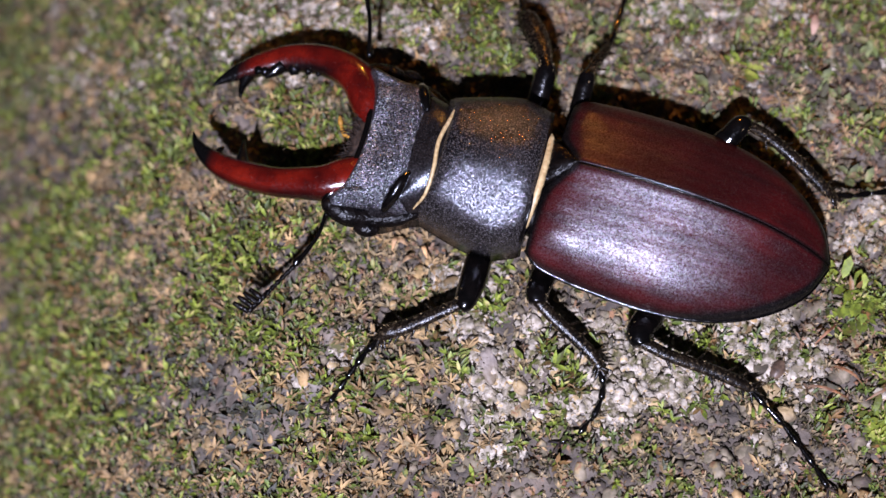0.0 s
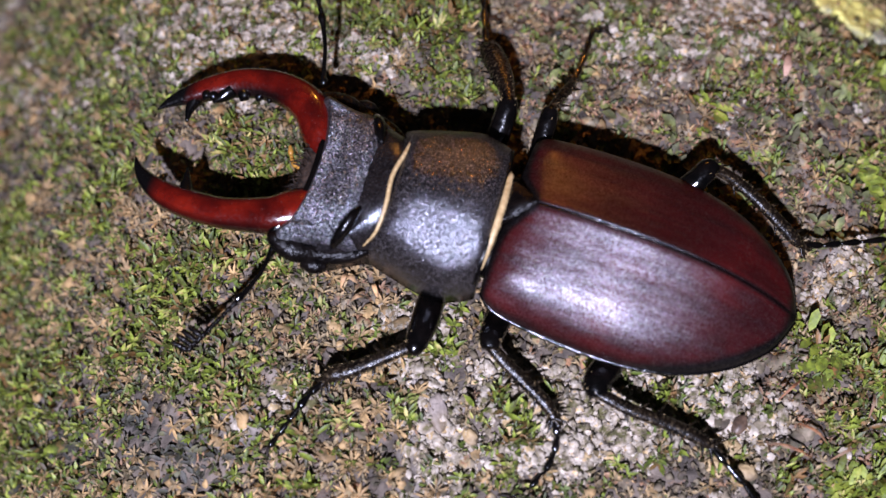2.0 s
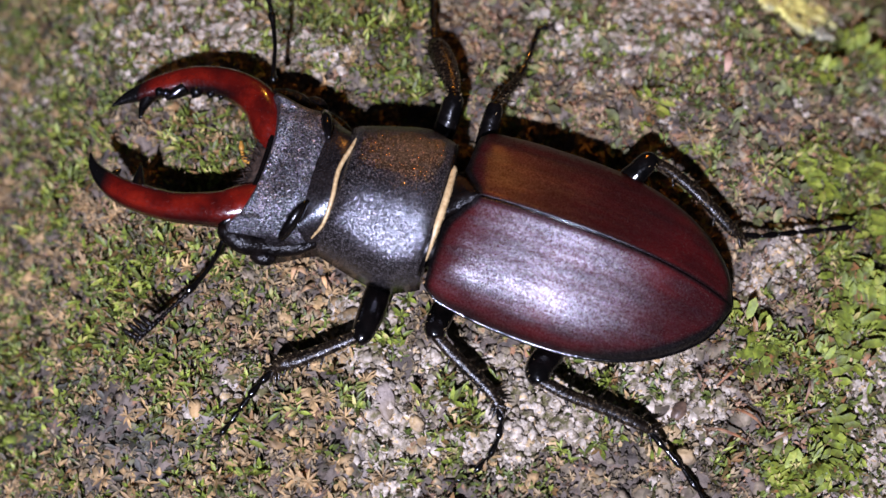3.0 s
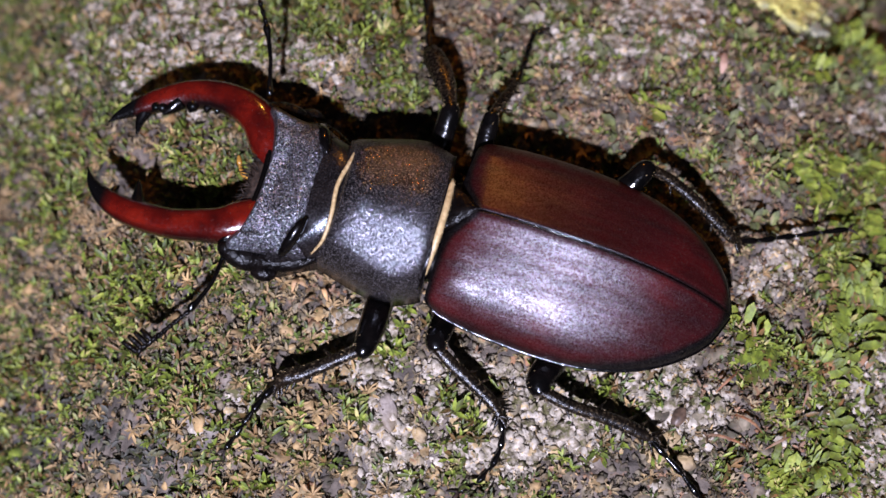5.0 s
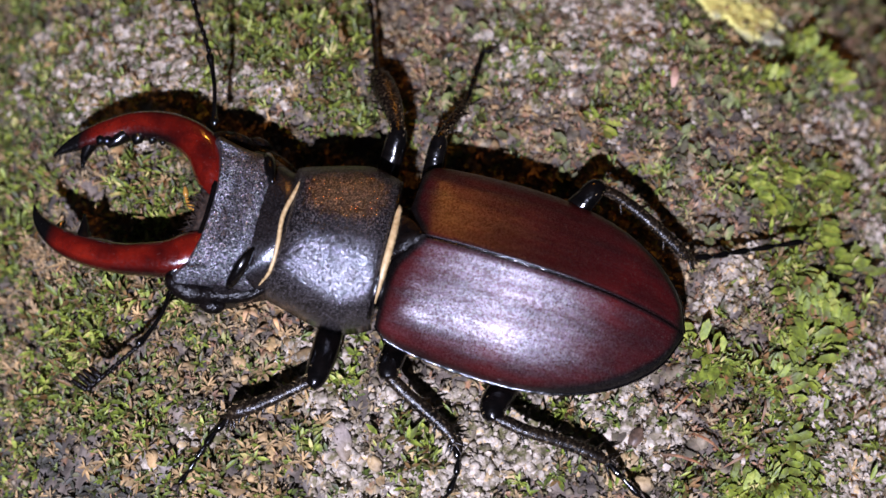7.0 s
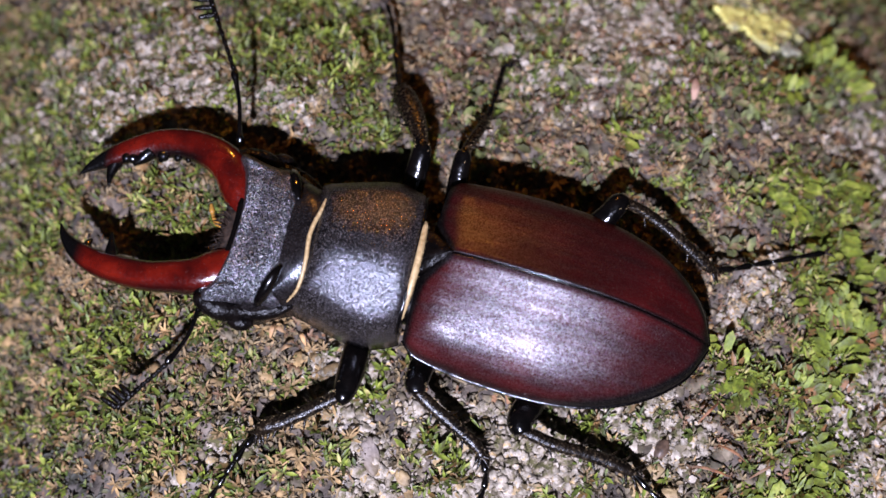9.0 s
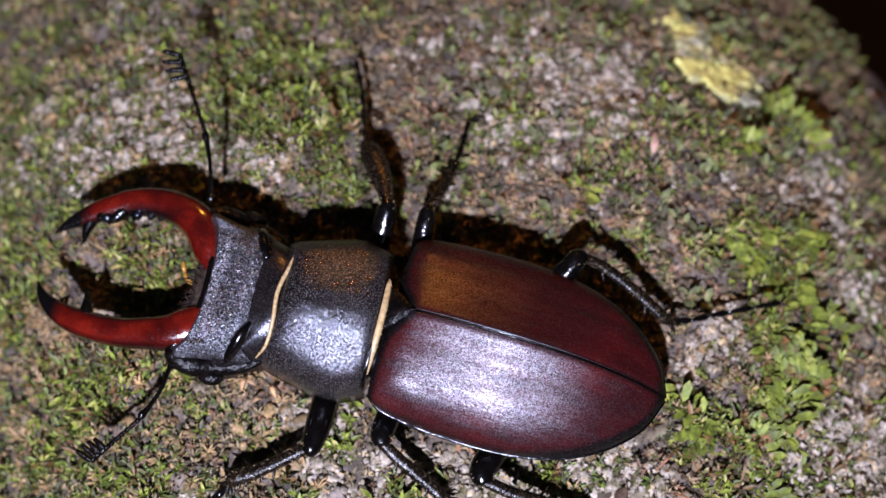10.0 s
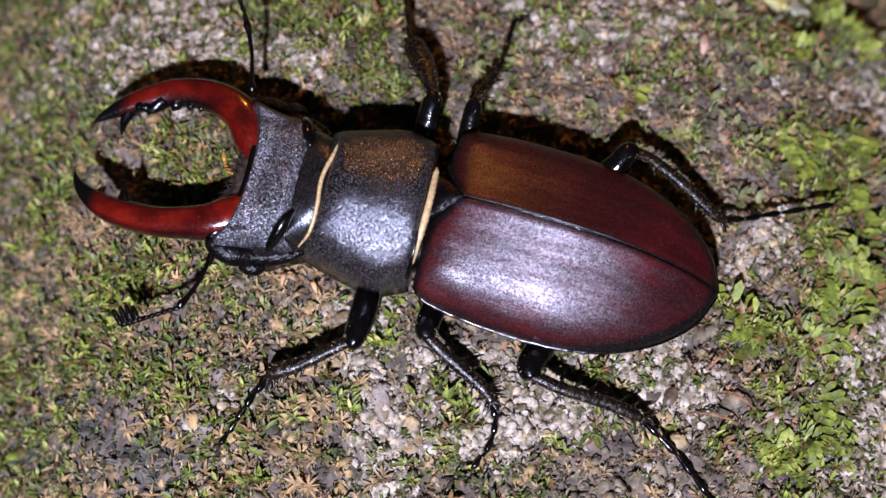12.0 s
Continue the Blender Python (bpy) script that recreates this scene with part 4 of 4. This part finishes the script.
    leg(beetle, "leg", [(12.6, -5.6, 2.6, 1.5), (12.4, -9.5, 3.5, 1.6), (11.7, -11.9, 4.2, 1.5), (12.2, -13.2, 4.3, 1)],
        [(11.9, -12.8, 4.3, 0.95), (15.1, -13.4, 3.7, 0.95), (18.6, -13.5, 2.9, 1), (22.0, -13.8, 2.1, 1), (23.4, -14.2, 1.8, 0.6)],
        [(23.2, -14.1, 1.8, 0.36), (25.2, -15.4, 1.4, 0.38), (27.2, -16.6, 0.8, 0.36), (29.2, -18.2, 0.3, 0.34), (30.9, -19.7, 0.0, 0.32), (32.5, -21.4, -0.2, 0.3)], 8, 3)
    leg(beetle, "leg", [(-4.6, 4.5, 2.6, 1.3), (-3.8, 8.2, 4.4, 1.3), (-3.5, 10.6, 5.7, 1.3), (-3.4, 12.4, 6.7, 1.15), (-3.5, 13.2, 6.9, 0.75)],
        [(-3.4, 12.6, 7.0, 0.85), (-4.2, 14.8, 6.2, 1.35), (-5.6, 17.4, 5.0, 1.8), (-7.0, 19.7, 3.8, 1.7), (-7.6, 20.8, 3.0, 0.7)],
        [(-7.6, 20.6, 3.0, 0.38), (-8.5, 23.1, 2.2, 0.38), (-9.3, 25.8, 1.4, 0.36), (-10.0, 28.0, 0.9, 0.34), (-10.9, 30.3, 0.4, 0.32), (-11.7, 31.9, 0.0, 0.3)], 8, 4)
    leg(beetle, "leg", [(1.0, 5.0, 2.6, 1.15), (0.8, 8.6, 4.5, 1.15), (0.8, 11.2, 5.9, 1.1), (0.8, 12.8, 6.6, 0.95), (0.8, 13.4, 6.7, 0.65)],
        [(0.8, 13.0, 6.6, 0.75), (1.2, 15.2, 5.4, 0.8), (1.8, 17.6, 4.0, 0.8), (2.1, 19.2, 3.0, 0.55)],
        [(2.1, 19.0, 3.0, 0.36), (2.3, 21.4, 2.2, 0.38), (2.4, 23.4, 1.5, 0.38), (2.4, 25.3, 0.9, 0.36), (2.5, 27.0, 0.5, 0.36), (3.4, 27.4, 0.2, 0.28)], 6, 5)
    leg(beetle, "leg", [(13.4, 5.2, 4.0, 1.4), (15.2, 8.4, 5.8, 1.4), (16.3, 9.8, 6.8, 1.3), (17.0, 10.9, 7.2, 1.2), (17.7, 11.4, 7.0, 0.8)],
        [(17.4, 11.3, 7.0, 0.85), (20.1, 10.9, 6.0, 0.9), (23.8, 9.4, 4.6, 0.95), (26.9, 7.9, 3.2, 0.95), (27.9, 7.7, 2.6, 0.55)],
        [(27.8, 7.8, 2.6, 0.38), (30.0, 8.6, 1.8, 0.4), (31.8, 9.7, 1.0, 0.38), (33.8, 10.7, 0.4, 0.36), (36.4, 12.0, -0.2, 0.36), (39.3, 13.3, -0.6, 0.36)], 7, 6)
    near = antenna(beetle, (-20.6, -7.0, 7.0), (-22.4, -14.2, 6.5), (-26.3, -19.1, 5.0), [(-1.3, 0.7, 0.3), (-1.5, 0.8, 0.3), (-1.6, 0.8, 0.3), (-1.6, 0.6, 0.3)])
    antenna(beetle, (-21.2, 9.0, 8.0), (-23.6, 16.1, 9.0), (-28.3, 23.8, 10.0), [(-1.6, -0.7, 0), (-1.9, -0.6, 0), (-2.0, -0.4, 0), (-1.9, 0.0, 0.1)])
    return beetle, near


def lump(name, place, size, turn, material, label, category, seed, detail=3, uneven=0.22, group=""):
    """A rounded uneven stone-like body on the surface; size: half axes in millimetres."""
    bm = bmesh.new()
    bmesh.ops.create_icosphere(bm, subdivisions=detail, radius=1.0)
    for v in bm.verts:
        n = noise.noise(v.co * 1.3 + Vector((seed, 0, 0))) * uneven + noise.noise(v.co * 4 + Vector((0, seed, 0))) * uneven * 0.35
        v.co *= 1 + n
        v.co = Vector((v.co.x * size[0], v.co.y * size[1], v.co.z * size[2])) * MM
    data = bpy.data.meshes.new(name)
    bm.to_mesh(data)
    bm.free()
    data.shade_smooth()
    ob = part(name, data, material)
    x, y = place
    z = float(stone_height(np.array([x]), np.array([y]))[0])
    ob.matrix_world = pose(x * MM, y * MM, (z + size[2] * 0.3) * MM, 0, 0, turn)
    return tagged(ob, label, category, group)


def pebble_matter(name, dark, light):
    m = Mat(name)
    n, w = m.noise(1600, 4), m.noise(260, 3)
    m.set(Base_Color=m.mix(m.scalar(w, 0.4, 0.65), m.ramp(n, [(0.3, dark), (0.7, light)]), (0.12, 0.085, 0.05)), Roughness=0.7)
    m.bump(n, 0.5, 0.0003)
    return m.mat


def husk_matter():
    m = Mat("brown_husk")
    n = m.noise(1500, 4)
    m.set(Base_Color=m.ramp(n, [(0.3, (0.02, 0.012, 0.008)), (0.7, (0.11, 0.065, 0.04))]), Roughness=0.5)
    m.bump(n, 0.5, 0.0002)
    return m.mat


def blade_leaf(place, length, width, turn, material, label, name="leaf_blade", category="leaf", group="", arch=0.5):
    """A single long narrow leaf or strip, arched, with a keel."""
    x0, y0 = place
    c, d = math.cos(radians(turn)), math.sin(radians(turn))
    rows = []
    for i in range(13):
        f = i / 12
        half = width * math.sin(math.pi * (0.06 + 0.92 * f)) ** 0.8 / 2
        for k in (-1, 0, 1):
            u, v = length * f, half * k
            x, y = x0 + u * c - v * d, y0 + u * d + v * c
            z = float(stone_height(np.array([x0 + u * c]), np.array([y0 + u * d]))[0])
            rows.append((x, y, 0.5 + z * 0.3 + 0.7 * float(stone_form(np.array([x0]), np.array([y0]))[0]) + arch * math.sin(math.pi * f) + 0.12 * abs(k)))
    faces = [(i * 3 + k, i * 3 + k + 1, i * 3 + k + 4, i * 3 + k + 3) for i in range(12) for k in (0, 1)]
    low = [(x, y, z - 0.08) for x, y, z in rows]
    n = len(rows)
    faces += [tuple(i + n for i in f[::-1]) for f in faces]
    edge = [0] + [i * 3 for i in range(1, 13)]
    for a, b in zip(edge[:-1], edge[1:]):
        faces += [(a, b, b + n, a + n), (b + 2, a + 2, a + 2 + n, b + 2 + n)]
    return tagged(part(name, mesh(name, rows + low, faces), material), label, category, group)


def lichen_patch():
    """A thin lobed yellow crust that follows the stone."""
    xs, ys = np.arange(33.0, 50.0, 0.3), np.arange(24.5, 44.5, 0.3)
    x, y = np.meshgrid(xs, ys, indexing="ij")
    blobs = ((37.6, 38.0, 3.2), (37.4, 34.2, 3.0), (38.5, 31.0, 3.2), (40.6, 29.4, 3.0), (42.4, 29.0, 2.2), (40.2, 34.4, 2.4))
    field = sum(np.exp(-((x - a) ** 2 + (y - b) ** 2) / (r * r)) for a, b, r in blobs) + 2.2 * (fbm(x, y, 1.9, 3, 71) - 0.5)
    thick = np.clip((field - 0.5) * 1.2, 0, 0.35)
    z = stone_height(x, y) * 0.4 + 0.6 * (stone_form(x, y) - 0.7) + thick + 0.6 * fbm(x, y, 0.8, 2, 77) + 0.6
    inside = field > 0.5
    index = -np.ones(x.shape, int)
    index[inside] = np.arange(inside.sum())
    verts = np.stack([x, y, z], -1)[inside]
    n = len(verts)
    low = verts - np.array([0, 0, 1.1])
    near = np.argmin([(x - a) ** 2 + (y - b) ** 2 for a, b, r in blobs], 0)
    patch = new("lichen_patch")
    for k in range(len(blobs)):
        faces = []
        for i in range(x.shape[0] - 1):
            for j in range(x.shape[1] - 1):
                q = (index[i, j], index[i + 1, j], index[i + 1, j + 1], index[i, j + 1])
                if min(q) >= 0 and near[i, j] == k:
                    faces.append(tuple(int(c) for c in q))
        sides = {}
        for q in faces:
            for a, b in zip(q, q[1:] + q[:1]):
                sides[(a, b)] = True
        rim = [(b, a, a + n, b + n) for a, b in sides if (b, a) not in sides]
        every = faces + [tuple(c + n for c in q[::-1]) for q in faces] + rim
        used = sorted({c for q in every for c in q})
        place = {c: m for m, c in enumerate(used)}
        data = mesh("lichen_lobe", np.vstack([verts, low])[used], [tuple(place[c] for c in q) for q in every], closed=False)
        part("lichen_lobe", data, YELLOW, patch)
    return tagged(patch, "pale yellow crusty lichen patch on the stone", "lichen")


def build_litter():
    ochre, pale, husk = pebble_matter("ochre_pebble", (0.20, 0.13, 0.06), (0.40, 0.28, 0.13)), pebble_matter("pale_chip", (0.14, 0.11, 0.09), (0.32, 0.26, 0.22)), husk_matter()
    rows = [(21.6, -22.8, 1.15, 0.95, 20), (20.0, -24.6, 0.9, 1.2, 70), (22.6, -25.2, 1.0, 0.8, 10), (2.2, -19.6, 1.1, 0.75, 0), (-3.4, -22.2, 0.6, 0.9, 30), (7.4, -24.0, 0.7, 0.55, 0)]
    for k, (x, y, a, b, turn) in enumerate(rows):
        lump("pebble", (x, y), (a, b, 0.6), turn, ochre, "small ochre crumb of stone lying in the moss", "pebble", 3 + 7 * k, 3, 0.5, group="ochre crumbs by the legs")
    lump("stone_chip", (3.0, -21.4), (0.8, 1.2, 0.5), 15, pale, "angular whitish stone chip beside a foot", "stone", 61, 2, 0.4)
    lump("stone_chip", (-6.6, -19.8), (1.0, 1.9, 0.6), 12, pale, "pinkish grey stone chip in the moss", "stone", 67, 3, 0.35)
    lump("seed_husk", (-16.0, 23.6), (1.0, 1.3, 0.8), 30, husk, "round dark brown seed husk in the moss", "seed", 71, 3, 0.15)
    lump("seed_husk", (22.4, -20.6), (0.7, 1.1, 0.6), -40, husk, "grey-brown pointed husk beside the hind foot", "seed", 73, 3, 0.25)
    blade_leaf((-47.5, -21.0), 5.0, 1.4, 8, GREEN, "single long green leaf lying on the stone")

    rosy, straw, copper, rusty = pebble_matter("rosy_flake", (0.26, 0.14, 0.09), (0.44, 0.28, 0.2)), pebble_matter("straw_leaf", (0.30, 0.22, 0.06), (0.50, 0.40, 0.14)), pebble_matter("copper_strip", (0.32, 0.15, 0.05), (0.5, 0.28, 0.12)), pebble_matter("rusty_stem", (0.10, 0.035, 0.015), (0.22, 0.09, 0.03))
    blade_leaf((29.6, 17.0), 2.9, 0.9, 78, rosy, "pale pink sliver of bark standing in the moss", "bark_sliver", "bark")
    blade_leaf((50.0, 22.4), 3.6, 1.6, 12, straw, "small yellow leaf lying on the moss", "fallen_leaf", "leaf", "", 1.6)
    for x, y, length, turn in ((-16.2, -7.6, 1.7, 70), (-14.6, -7.2, 1.5, 150), (-15.2, -9.0, 1.4, 20), (-12.6, -8.6, 1.6, 110)):
        blade_leaf((x, y), length, 0.45, turn, copper, "curled coppery strip of dry bark among moss", "bark_strip", "bark", "coppery strips by the neck", 0.8)
    for x, y, length, turn in ((24.6, -22.6, 4.2, -18), (27.6, -20.6, 3.4, -35), (30.6, -24.0, 3.0, 25), (26.0, -18.4, 3.2, 40), (35.0, -19.6, 2.6, 75)):
        blade_leaf((x, y), length, 0.28, turn, rusty, "thin rusty moss stem lying over the shoots", "moss_stem", "stem", "rusty stems among the fronds", 1.1)


def build_soil():
    size = 60.0
    data = bpy.data.meshes.new("forest_floor")
    data.from_pydata([(-size, -size, -0.149), (size, -size, -0.149), (size, size, -0.149), (-size, size, -0.149)], [], [(0, 1, 2, 3)])
    return tagged(part("forest_floor", data, SOIL), "dark forest soil round the stone at night", "ground", kind="structure")


# seconds, sideways and upward swing of the feeler's lash, degrees
SWING = [(0, 6.0, 0), (1.5, 8.5, 0), (2.5, 7.0, 0), (3.4, 3.5, 0), (4.5, -0.5, 0), (7, 0, 0), (9.5, 0, 0), (10.3, -2, 0), (11, -7.5, 0), (11.5, -14.5, 3), (12, -27, 8)]


def motions():
    whip, club, rel = feeler
    for piece in (whip, club):
        walk(piece, [(t, pose(*(rel * MM), lift, 0, turn)) for t, turn, lift in SWING])


build_soil()
build_stone()
grow_moss()
lichen_patch()
build_litter()
beetle, feeler = build_beetle()
motions()
